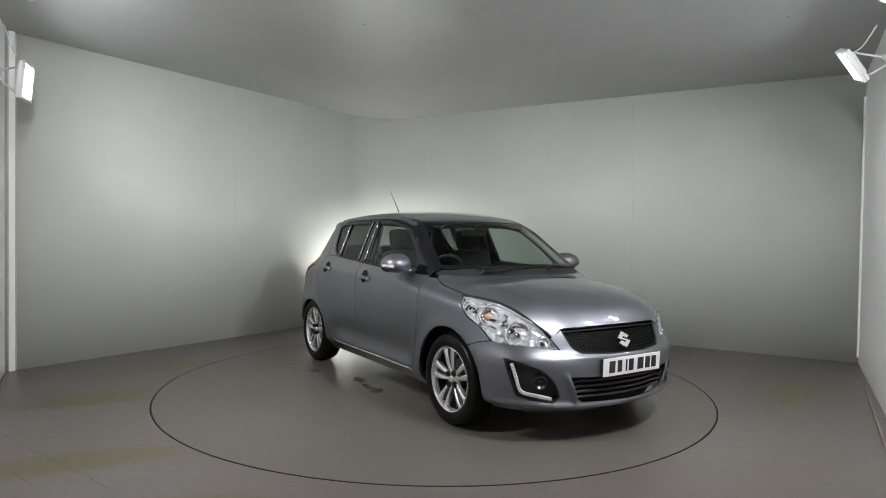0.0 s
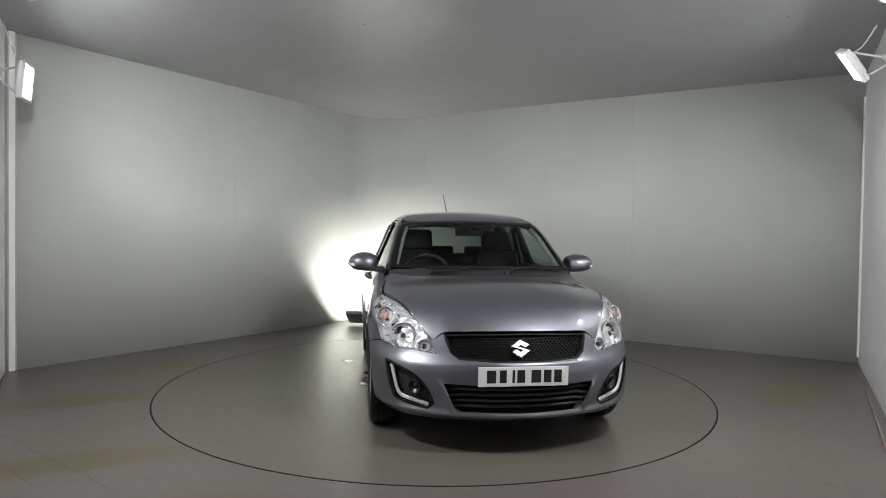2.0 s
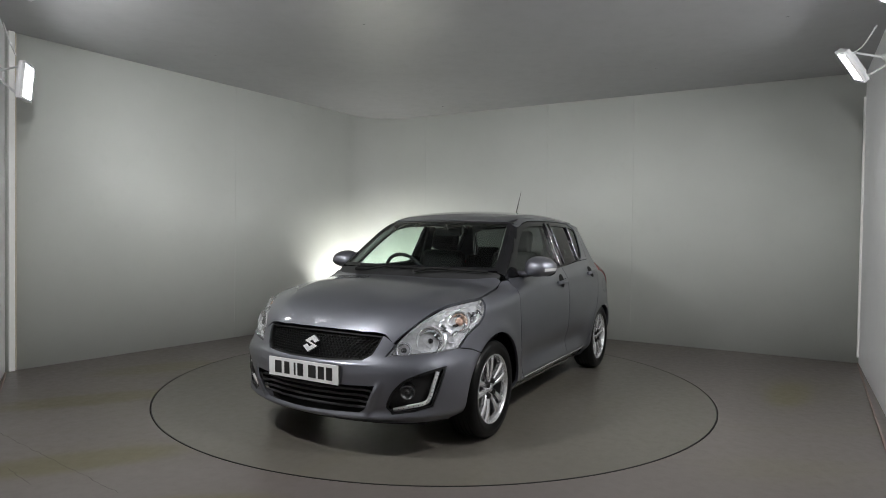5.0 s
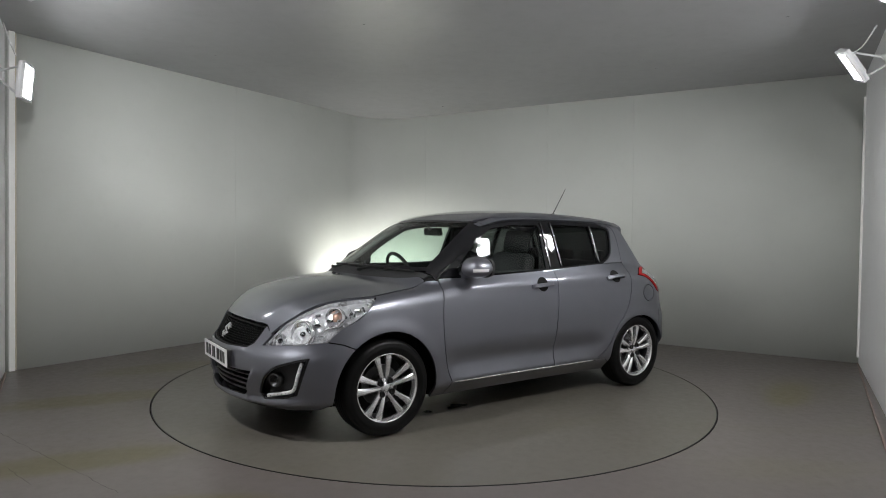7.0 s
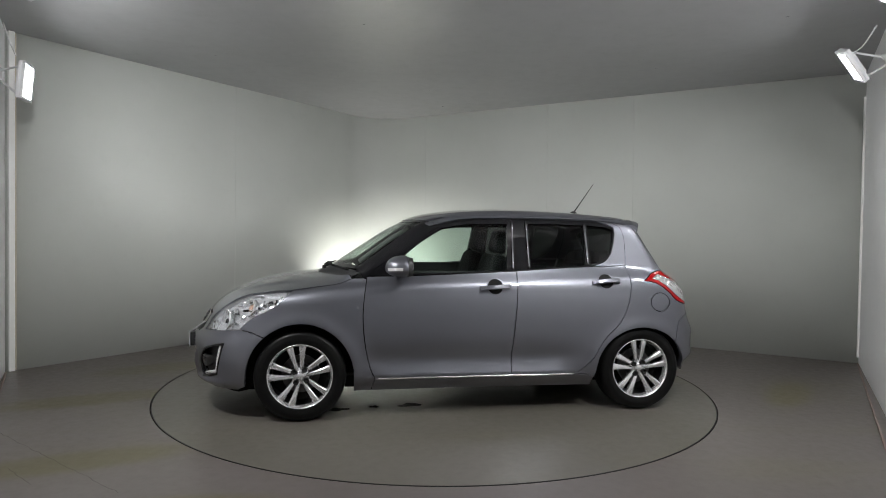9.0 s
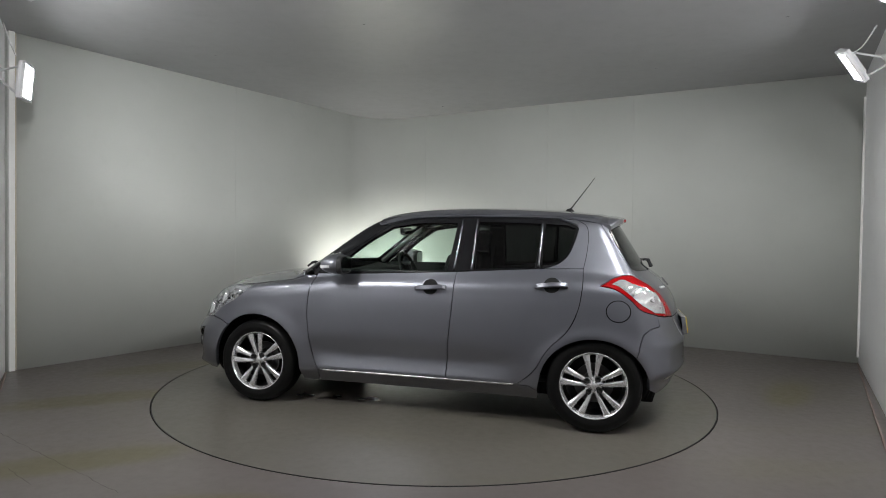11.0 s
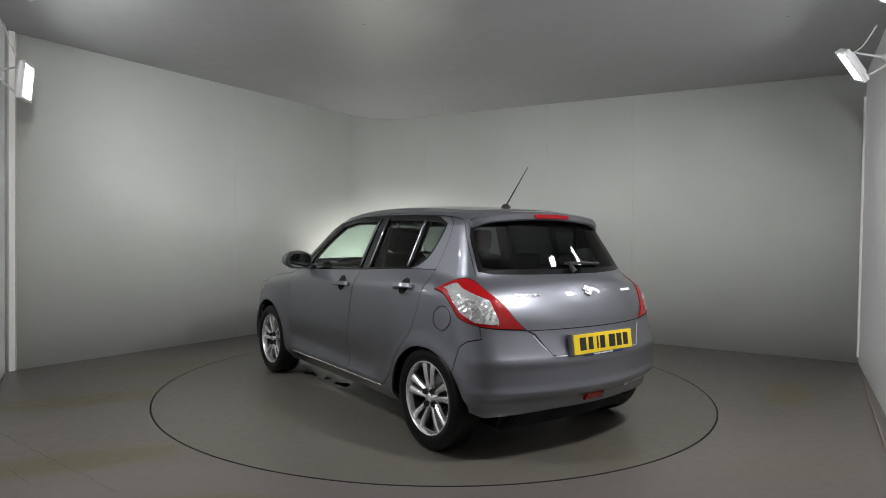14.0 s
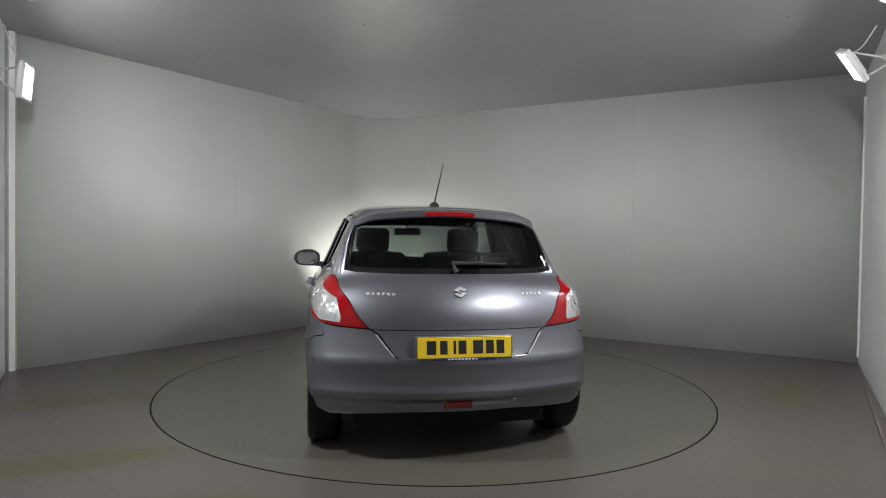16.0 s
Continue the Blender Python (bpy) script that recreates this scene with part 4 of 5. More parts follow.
    tg = skin("tailgate", sheet(hatch, ray_round, [rwin], gap=0.002, step=0.024), M_PAINT, car)
    rw_in = shrink(rwin, 0.03).tolist()
    skin("rear_window", sheet(rw_in, ray_round, off=-0.003, gap=-0.002, rim=0), M_DARKGLASS, tg, "dark tinted rear window")
    skin("window_border", sheet(rwin, ray_round, [rw_in], off=-0.002, gap=0.001), M_GLOSSBLACK, tg, "black rear window border")
    spoiler(car)
    bump_top = [at_front(0.0, 0.588, 1.0), at_front(0.30, 0.588, 1.0), at_front(0.378, 0.602, 1.0), at_front(0.458, 0.712, 1.0), at_front(0.505, 0.738, 1.0), at_front(0.66, 0.748, 1.0), at_side(-1.60, 0.762)]
    bump_side = [at_side(-1.615, 0.698), at_side(-1.56, 0.683), at_side(-1.515, 0.648), at_side(-1.50, 0.598)] + arch_rear[17:] + [at_side(-1.60, 0.262)]
    bump_low = [at_front(0.62, 0.265, 1.0), at_front(0.3, 0.285, 1.0), at_front(0.0, 0.285, 1.0)]
    half = bump_top + bump_side + bump_low
    rb_out = half + [back(q) for q in half[-2:0:-1]]
    rb = skin("rear_bumper", sheet(rb_out, ray_round, rim=0.03, gap=0.0014, step=0.018), M_PAINT, car)
    pts = [surf(RND - s, 0.594, 0.004)[0] for s in np.linspace(-0.34, 0.34, 24)]
    part("plate_recess_strip", bar_bm(pts, 0.012, 0.012), M_CHROME, rb, "bright edge under the number plate")
    for sg in (-1, 1):
        pts = [surf(RND + sg * (0.352 + 0.085 * t), 0.600 + 0.112 * t, 0.002)[0] for t in np.linspace(0, 1, 8)]
        part("plate_recess_edge", bar_bm(pts, 0.010, 0.008), M_ALLOY, rb)
    m = seat_on(RND - 0.02, 0.333, 0.004)
    part("rear_fog_lamp", tf(box_bm(0.155, 0.048, 0.02, None, 0.006), m), M_RED, rb, "red rear fog lamp")
    m = seat_on(RND + 0.30, 0.345, 0.002)
    part("towing_eye_cover", tf(box_bm(0.03, 0.012, 0.008, None, 0.003), m), M_ALLOY, rb)
    for i in range(2):
        tail_lamp(car, i)
    return dict(doors_f=doors_f, doors_r=doors_r, tailgate=tg, rear_bumper=rb, front_bumper=bumper, grille=gr)


def tf(bm, m):
    bmesh.ops.transform(bm, matrix=m, verts=bm.verts)
    return bm


def skin_mesh(name, sh, material):
    v, f, n = sh
    me = mesh_of(name, v, f, material, True)
    me.normals_split_custom_set_from_vertices(n)
    return me


def bar_bm(pts, h, d, flat=False):
    """A bar of section h x d along points on the skin; d runs inwards."""
    pts = [Vector(p) for p in pts]
    arr = np.array([tuple(p) for p in pts])
    nr = body_normal(arr)
    bm = bmesh.new()
    rings = []
    for i, p in enumerate(pts):
        t = (pts[min(i + 1, len(pts) - 1)] - pts[max(i - 1, 0)]).normalized()
        n = Vector(nr[i])
        n = (n - t * n.dot(t)).normalized()
        u = t.cross(n)
        b = min(h, d) * 0.25
        sec = [(-h / 2, -d), (-h / 2, -b), (-h / 2 + b, 0), (h / 2 - b, 0), (h / 2, -b), (h / 2, -d)]
        rings.append([bm.verts.new(p + u * a + n * c) for a, c in sec])
    k = 6
    for q, w in zip(rings, rings[1:]):
        for j in range(k):
            bm.faces.new((q[j], q[(j + 1) % k], w[(j + 1) % k], w[j]))
    bm.faces.new(rings[0][::-1])
    bm.faces.new(rings[-1])
    return bm


def rimsheet(name, poly, parent, material, width, off):
    """A narrow frame along the inside of an opening."""
    inner = shrink(dense(poly, 0.03), width).tolist()
    skin(name, sheet(dense(poly, 0.03).tolist(), ray_round, [inner], off=off, gap=0.0, rim=0.02), material, parent)


def honeycomb(parent, poly, size, off):
    """A net of thin hexagon struts inside an outline, as one part."""
    poly = np.array(poly)
    lo, hi = poly.min(0), poly.max(0)
    segs = set()
    dx, dz = size * math.sqrt(3), size * 1.5 * 0.72
    for r in range(int((hi[1] - lo[1]) / dz) + 2):
        for c in range(int((hi[0] - lo[0]) / dx) + 2):
            cx, cz = lo[0] + (c + 0.5 * (r % 2)) * dx, lo[1] + r * dz
            pts = [(round(cx + size * math.sin(math.pi / 3 * k), 5), round(cz + size * 0.72 * math.cos(math.pi / 3 * k), 5)) for k in range(6)]
            for a, b in zip(pts[:3], pts[1:4]):
                segs.add((a, b))
    segs = [s for s in segs if inside_poly(np.array(s), poly).all()]
    A, _ = ray_round(np.array([s[0] for s in segs]))
    B, _ = ray_round(np.array([s[1] for s in segs]))
    NA = body_normal(A)
    v, f = [], []
    for a, b, n in zip(A, B, NA):
        a, b = a + n * off, b + n * off
        t = (b - a) / max(np.linalg.norm(b - a), 1e-6)
        u = np.cross(t, n) * 0.0017
        k = len(v)
        v += [a - u, a + u, b + u, b - u, a - u - n * 0.012, a + u - n * 0.012, b + u - n * 0.012, b - u - n * 0.012]
        f += [(k, k + 1, k + 2, k + 3), (k, k + 4, k + 5, k + 1), (k + 3, k + 2, k + 6, k + 7), (k + 1, k + 5, k + 6, k + 2), (k, k + 3, k + 7, k + 4)]
    part("mesh", mesh_of("mesh", v, f, M_GRILLE), M_GRILLE, parent)


def headlight(car, i):
    sg = -1 if i else 1
    hl = part("headlight", skin_mesh("headlight", mir(sheet(HEADLIGHT, ray_round, off=-0.034, gap=-0.004, rim=0), i), M_LAMPGREY), M_LAMPGREY, car, "clear headlight with chrome reflectors and an amber bulb")
    skin("lens", sheet(HEADLIGHT, ray_round, off=-0.001, gap=0.003, rim=0.012), M_LENS, hl, "clear lens", bool(i))
    rim = shrink(dense(HEADLIGHT, 0.03), 0.009).tolist()
    skin("bezel", sheet(dense(HEADLIGHT, 0.03).tolist(), ray_round, [rim], off=-0.010, gap=0.004, rim=0.03), M_LAMPGREY, hl, "", bool(i))
    for (x, y, z), r, mtl, nm in (((1.70, 0.64, 0.665), 0.074, M_REFLECTOR, "main_reflector"), ((1.52, 0.70, 0.765), 0.055, M_REFLECTOR, "indicator_reflector"), ((1.815, 0.54, 0.615), 0.038, M_REFLECTOR, "side_reflector")):
        s = unroll(x, y)
        p, n = surf(s, z, -0.018)
        fw = (Vector((1.0, 0.28, 0.05)) * 0.75 + n * 0.6).normalized()
        m = Matrix.Translation(p) @ fw.to_track_quat("Z", "Y").to_matrix().to_4x4()
        prof = [(0.004, -0.040), (r * 0.45, -0.036), (r * 0.8, -0.020), (r, 0.0), (r + 0.006, 0.001), (r + 0.006, -0.03)]
        pr_ = tf(lathe_bm(prof, 28, "Z"), m)
        bulb = tf(lathe_bm([(0.0, 0.0), (0.012, -0.003), (0.016, -0.012), (0.016, -0.036)] if "indicator" not in nm else [(0.0, 0.0), (0.018, -0.004), (0.026, -0.012), (0.026, -0.036)], 14, "Z"), m)
        if i:
            pr_, bulb = mirrored(pr_), mirrored(bulb)
        rf = part(nm, pr_, mtl, hl, "chrome reflector bowl", True)
        part("bulb", bulb, M_AMBER if "indicator" in nm else M_STEELDARK, rf, "amber bulb" if "indicator" in nm else "", True)
    rr = random.Random(7)
    for k in range(26):
        a, b, c = rr.choice(HL_LOW), rr.choice(HL_UP[3:-3]), rr.uniform(0.12, 0.9)
        s, z = a[0] + (b[0] - a[0]) * c, a[1] + (b[1] - a[1]) * c
        if not inside_poly(np.array([[s, z]]), shrink(HEADLIGHT, 0.012))[0]:
            continue
        m = seat_on(s, z, -0.026) @ pose(0, 0, 0, rr.uniform(-40, 40), rr.uniform(-40, 40), rr.uniform(0, 180))
        fac = tf(box_bm(rr.uniform(0.02, 0.055), rr.uniform(0.008, 0.02), 0.012, None, 0.003, 1), m)
        part("facet", mirrored(fac) if i else fac, M_CHROME if k % 3 else M_STEELDARK, hl)


def mir(sh, i):
    if not i:
        return sh
    v, f, n = sh
    return [(a, -b, c) for a, b, c in v], [tuple(reversed(t)) for t in f], [(a, -b, c) for a, b, c in n]


def tail_lamp(car, i):
    tl = skin("tail_lamp", sheet(TAIL_LAMP, ray_round, off=0.003, rim=0.03), M_RED, car, "red tail lamp with a clear faceted insert", bool(i))
    ins = smooth_line([at_side(-1.315, 0.957), at_side(-1.38, 0.985), at_side(-1.445, 0.960)], 0.02) + [at_front(0.675, 0.90, 1.0), at_front(0.655, 0.80, 1.0), at_front(0.66, 0.772, 1.0)] + smooth_line([at_side(-1.58, 0.785), at_side(-1.50, 0.835), at_side(-1.43, 0.895), at_side(-1.36, 0.945)])
    skin("reflector_insert", sheet(ins, ray_round, off=0.0055, gap=0.0, rim=0.004), M_CLEARTAIL, tl, "clear silver insert", bool(i))
    rr = random.Random(3)
    for k in range(9):
        a, b = rr.choice(ins), rr.choice(ins)
        c = rr.uniform(0.3, 0.7)
        s, z = a[0] + (b[0] - a[0]) * c, a[1] + (b[1] - a[1]) * c
        if not inside_poly(np.array([[s, z]]), shrink(ins, 0.008))[0]:
            continue
        m = seat_on(s, z, 0.0065) @ pose(0, 0, 0, rr.uniform(-12, 12), rr.uniform(-12, 12), rr.uniform(0, 180))
        fac = tf(box_bm(rr.uniform(0.015, 0.035), rr.uniform(0.008, 0.016), 0.004, None, 0.001, 1), m)
        part("facet", mirrored(fac) if i else fac, M_REFLECTOR, tl)


def spoiler(car):
    """Roof spoiler over the rear window, with the high brake lamp."""
    bm = bmesh.new()
    rows_ = []
    n = 28
    for i in range(n + 1):
        y = -0.565 + 1.13 * i / n
        e = max(0.0, abs(y) - 0.44) / 0.125
        zt = 1.412 - 0.12 * y * y - 0.028 * e * e
        xt = -1.30 + 0.12 * y * y
        xl = -1.412 + 0.24 * y * y + 0.03 * e * e
        rows_.append([bm.verts.new(p) for p in ((xt + 0.06, y, zt + 0.012), (xt - 0.02, y, zt + 0.009), (xl + 0.03, y, zt + 0.002), (xl + 0.008, y, zt - 0.004), (xl, y, zt - 0.012), (xl + 0.003, y, zt - 0.042), (xl + 0.014, y, zt - 0.052), (xt + 0.06, y, zt - 0.05))])
    for a, b in zip(rows_, rows_[1:]):
        for j in range(8):
            bm.faces.new((a[j], a[(j + 1) % 8], b[(j + 1) % 8], b[j]))
    bm.faces.new(rows_[0][::-1])
    bm.faces.new(rows_[-1])
    sp = part("spoiler", bm, M_PAINT, car, "body-coloured roof spoiler", False)
    bl = bmesh.new()
    secs = []
    for y in np.linspace(-0.152, 0.152, 17):
        x, z = -1.4145 + 0.24 * y * y, 1.384 - 0.12 * y * y
        hh = 0.0125 if abs(y) < 0.148 else 0.009
        secs.append([bl.verts.new((x + a, y, z + b)) for a, b in ((0.02, -hh), (0.0, -hh), (-0.003, -hh * 0.7), (-0.003, hh * 0.7), (0.0, hh), (0.02, hh))])
    for q, w in zip(secs, secs[1:]):
        for j in range(6):
            bl.faces.new((q[j], q[(j + 1) % 6], w[(j + 1) % 6], w[j]))
    bl.faces.new(secs[0][::-1])
    bl.faces.new(secs[-1])
    part("brake_lamp", bl, M_RED, sp, "red high brake lamp")


def build_shell(car):
    """Dark inner body behind the skin, with wheel housings, and the light headlining."""
    v, f = [], []
    ss = np.linspace(0, 2 * RND, 150)[:-1]
    zs = [0.165, 0.30, 0.45, 0.6, 0.75, 0.88, 0.955]
    cols = []
    for z in zs:
        P, ok = ray_round(np.stack([ss, np.full(len(ss), z if z < 0.6 else z)], 1))
        N = body_normal(P)
        N[:, 2] = 0
        Q = P - N * 0.075
        if cols:
            Q[~ok] = cols[-1][~ok]
        for ax in (AXLE_F, AXLE_R):
            near = (np.abs(Q[:, 0] - ax) < 0.385) & (z < 0.66)
            Q[near, 1] = np.sign(Q[near, 1]) * 0.56
        cols.append(Q)
    n = len(ss)
    for Q in cols:
        v += Q.tolist()
    for r in range(len(zs) - 1):
        f += [(r * n + i, r * n + (i + 1) % n, (r + 1) * n + (i + 1) % n, (r + 1) * n + i) for i in range(n)]
    f.append(tuple(range(n))[::-1])
    part("inner_body", mesh_of("inner_body", v, f, M_UNDER), M_UNDER, car, "black underbody and door linings")
    rt = catmull([Vector((0.38, 0.0)), Vector((0.33, 0.4)), Vector((0.25, 0.53)), Vector((-0.4, 0.555)), Vector((-1.1, 0.53)), Vector((-1.28, 0.3)), Vector((-1.30, 0.0))], 0.05)
    lin = [tuple(p) for p in rt] + [(p.x, -p.y) for p in rt[-2:0:-1]]
    skin("headlining", sheet(lin, ray_top, off=-0.035, rim=0, step=0.06, edge=0.05), M_LINER, car, "pale grey headlining")


def build_wheels(car):
    def tyre_bm():
        prof = [(0.205, -0.085), (0.245, -0.095), (0.275, -0.097), (0.295, -0.085), (0.302, -0.06), (0.3045, -0.03), (0.3045, 0.03), (0.302, 0.06), (0.296, 0.080), (0.288, 0.090), (0.272, 0.0965), (0.262, 0.0965), (0.258, 0.0985), (0.245, 0.098), (0.228, 0.093), (0.214, 0.088), (0.208, 0.083), (0.205, 0.075)]
        return lathe_bm(prof, 96)

    for ax, sy in ((AXLE_F, 1), (AXLE_F, -1), (AXLE_R, 1), (AXLE_R, -1)):
        w = new("wheel")
        w.parent = car
        w.matrix_basis = pose(ax, sy * 0.735, 0.3045, 0, 0, 0 if sy > 0 else 180)
        w["label"] = "silver twin-spoke alloy wheel with a black tyre"
        part("tyre", tyre_bm(), M_RUBBER, w, "black rubber tyre", True)
        for gx in (-0.045, -0.015, 0.015, 0.045):
            part("tread_groove", lathe_bm([(0.3049, gx - 0.004), (0.3049, gx + 0.004)], 64), M_UNDER, w)
        rim = lathe_bm([(0.195, -0.07), (0.200, 0.0), (0.202, 0.05), (0.2055, 0.07), (0.2135, 0.082), (0.2165, 0.0885), (0.213, 0.090), (0.2075, 0.086), (0.203, 0.076), (0.199, 0.06), (0.193, 0.0)], 96)
        part("rim", rim, M_ALLOY, w, "", True)
        part("barrel", lathe_bm([(0.196, 0.05), (0.188, 0.0), (0.186, -0.06)], 64), M_ALLOYDARK, w, "", True)
        part("brake_disc", lathe_bm([(0.0, 0.0), (0.075, 0.004), (0.078, -0.012), (0.128, -0.012), (0.128, -0.03), (0.0, -0.03)], 48), M_STEEL, w, "", False)
        part("backing_plate", lathe_bm([(0.0, -0.04), (0.186, -0.04)], 48), M_UNDER, w)
        for k in range(5):
            for sd in (-1, 1):
                bm = bmesh.new()
                rows_ = []
                for t in np.linspace(0, 1, 9):
                    r = 0.040 + (0.2045 - 0.040) * t
                    ang = radians(90 + 72 * k) + sd * (radians(12.2) + radians(5.0) * (1 - t) ** 2) - radians(8 if ax > 0 else 2)
                    c, s_ = math.cos(ang), math.sin(ang)
                    wd = 0.0105 + 0.0035 * math.sin(t * math.pi * 0.7) + 0.0105 * t ** 3
                    yo = 0.062 + 0.018 * math.sin(t * math.pi * 0.5) - 0.004 * t ** 4
                    tx, tz = -s_, c
                    rows_.append([bm.verts.new((c * r + tx * a, yo + b, s_ * r + tz * a)) for a, b in ((-wd, -0.030), (-wd, -0.006), (-wd * 0.55, 0.0), (wd * 0.15, -0.001), (wd * 0.55, -0.003), (wd, -0.009), (wd, -0.030))])
                for a, b in zip(rows_, rows_[1:]):
                    for j in range(7):
                        bm.faces.new((a[j], a[(j + 1) % 7], b[(j + 1) % 7], b[j]))
                bm.faces.new(rows_[0][::-1])
                bm.faces.new(rows_[-1])
                part("spoke", bm, M_ALLOY, w)
        part("hub", lathe_bm([(0.0, 0.066), (0.027, 0.065), (0.031, 0.062), (0.034, 0.056), (0.050, 0.060), (0.058, 0.052), (0.060, 0.02)], 40), M_ALLOY, w, "", True)
        part("centre_cap", lathe_bm([(0.0, 0.072), (0.020, 0.071), (0.026, 0.067), (0.027, 0.06)], 32), M_ALLOY, w, "silver centre cap", True)
        for k in range(4):
            a = radians(35 + 90 * k)
            nut = lathe_bm([(0.0, 0.070), (0.009, 0.070), (0.012, 0.075), (0.0175, 0.076), (0.0175, 0.05)], 12)
            bmesh.ops.translate(nut, vec=(0.05 * math.cos(a), 0, 0.05 * math.sin(a)), verts=nut.verts)
            part("wheel_nut", nut, M_UNDER, w, "", True)
        part("valve", tube_bm([(0.16, 0.05, 0.10), (0.165, 0.075, 0.103)], 0.004, 6), M_PLASTIC, w)


def build_outside(car, pn):
    # door mirrors
    for i in range(2):
        sg = -1 if i else 1
        mr = new("door_mirror")
        mr.parent = car
        mr["label"] = "body-coloured door mirror with a clear repeater"
        def put(nm, bm, mtl, label="", smooth=True):
            return part(nm, mirrored(bm) if i else bm, mtl, mr, label, smooth)
        def shell(x, y, z, k=1.0):
            sx = 0.120 if x > 0 else 0.06
            zz = 0.088 if z > 0 else 0.058
            px = 0.545 + math.copysign(abs(x) ** 0.9, x) * sx * k
            py = 0.872 + math.copysign(abs(y) ** 0.85, y) * 0.115 * k
            pz = 1.030 + math.copysign(abs(z) ** 0.9, z) * zz * k * (1 - 0.16 * y) + 0.006 * y
            return Vector((max(px, 0.497), max(py, 0.776), pz))
        bm = bmesh.new()
        bmesh.ops.create_uvsphere(bm, u_segments=32, v_segments=20, radius=1)
        for v in bm.verts:
            v.co = shell(*v.co)
        put("cover", bm, M_PAINT)
        bm = bmesh.new()
        rows_ = []
        for lat in np.linspace(-0.30, 0.02, 5):
            rows_.append([bm.verts.new(shell(math.cos(lat) * math.cos(a), math.cos(lat) * math.sin(a), math.sin(lat), 1.025)) for a in np.linspace(0.55, 1.5, 12)])
        for p, q in zip(rows_, rows_[1:]):
            for j in range(11):
                bm.faces.new((p[j], p[j + 1], q[j + 1], q[j]))
        put("repeater", bm, M_LED, "clear indicator repeater")
        def oval(x, k):
            return [Vector((x, 0.866 + k * 0.104 * math.copysign(abs(math.cos(a)) ** 0.65, math.cos(a)), 1.040 + k * 0.064 * math.copysign(abs(math.sin(a)) ** 0.65, math.sin(a)))) for a in np.linspace(0, 2 * math.pi, 41)[:-1]]
        def plug(x0, x1, k0, k1):
            bm = bmesh.new()
            p, q = [bm.verts.new(v) for v in oval(x0, k0)], [bm.verts.new(v) for v in oval(x1, k1)]
            bm.faces.new(p)
            bm.faces.new(q)
            for j in range(40):
                bm.faces.new((p[j], p[(j + 1) % 40], q[(j + 1) % 40], q[j]))
            return bm
        put("housing", plug(0.486, 0.515, 0.97, 1.05), M_PLASTIC, "black mirror housing", False)
        put("glass", plug(0.4835, 0.487, 0.84, 0.84), M_MIRROR, "mirror glass", False)
        put("arm", tube_bm([(0.57, 0.70, 0.982), (0.56, 0.76, 0.985), (0.55, 0.82, 1.005)], [0.026, 0.024, 0.03], 12), M_PAINT)
    # door handles in shallow cups
    for doors, x0, x1, z in ((pn["doors_f"], -0.005, -0.225, 0.888), (pn["doors_r"], -0.835, -1.045, 0.925)):
        for i in range(2):
            sg = -1 if i else 1
            xm = (x0 + x1) / 2
            xs = np.linspace(x0, x1, 15)
            pts = [surf(unroll(x, 0.8), z + (x0 - x) * 0.06, 0.016 + 0.030 * math.sin(math.pi * k / 14) ** 0.5)[0] for k, x in enumerate(xs)]
            bm = bar_bm(pts, 0.030, 0.016)
            part("handle", mirrored(bm) if i else bm, M_PAINT, doors[i], "body-coloured pull handle")
            for x in (x0 - 0.012, x1 + 0.012):
                end = bar_bm([surf(unroll(x + d, 0.8), z + (x0 - x) * 0.06, 0.018)[0] for d in (0.012, 0.0, -0.012)], 0.028, 0.02)
                part("handle_mount", mirrored(end) if i else end, M_PAINT, doors[i])
            m = seat_on(unroll(xm - 0.0, 0.8), z + 0.014, -0.006)
            cup = tf(lathe_bm([(0.0, 0.0055), (0.035, 0.0065), (0.052, 0.0075), (0.058, 0.0085), (0.060, 0.007)], 32, "Z"), m)
            part("handle_cup", mirrored(cup) if i else cup, M_PAINT, doors[i], "", True)
            # flat black disc that puts the cup's shade into colour
            sh_ = tf(lathe_bm([(0.0, 0.0092), (0.055, 0.0092)], 28, "Z"), m)
            part("cup_shade", mirrored(sh_) if i else sh_, M_UNDER, doors[i], "dark disc standing for the shade in the handle cup")
    # badges as plain shapes
    def emblem(parent, m, s):
        zig = [(-0.5, 0.12), (0.02, 0.5), (0.5, 0.2), (0.26, 0.05), (0.02, 0.2), (-0.14, 0.1), (0.5, -0.12), (-0.02, -0.5), (-0.5, -0.2), (-0.26, -0.05), (-0.02, -0.2), (0.14, -0.1)]
        bm = bmesh.new()
        a = [bm.verts.new((x * s, y * s, 0.007)) for x, y in zig]
        b = [bm.verts.new((x * s * 1.06, y * s * 1.06, 0)) for x, y in zig]
        bm.faces.new(a)
        for j in range(12):
            bm.faces.new((a[j], b[j], b[(j + 1) % 12], a[(j + 1) % 12]))
        part("emblem", tf(bm, m), M_ALLOY, parent, "chrome emblem")
    emblem(pn["grille"], seat_on(0.0, 0.614, 0.004), 0.105)
    emblem(pn["tailgate"], seat_on(RND, 0.935, 0.003), 0.075)
    for s0, n in ((RND - 0.50, 6), (RND + 0.375, 5)):
        for k in range(n):
            m = seat_on(s0 + k * 0.027, 0.925, 0.002)
            part("letter_bar", tf(box_bm(0.019, 0.020, 0.004, None, 0.002, 1), m), M_ALLOY, pn["tailgate"])
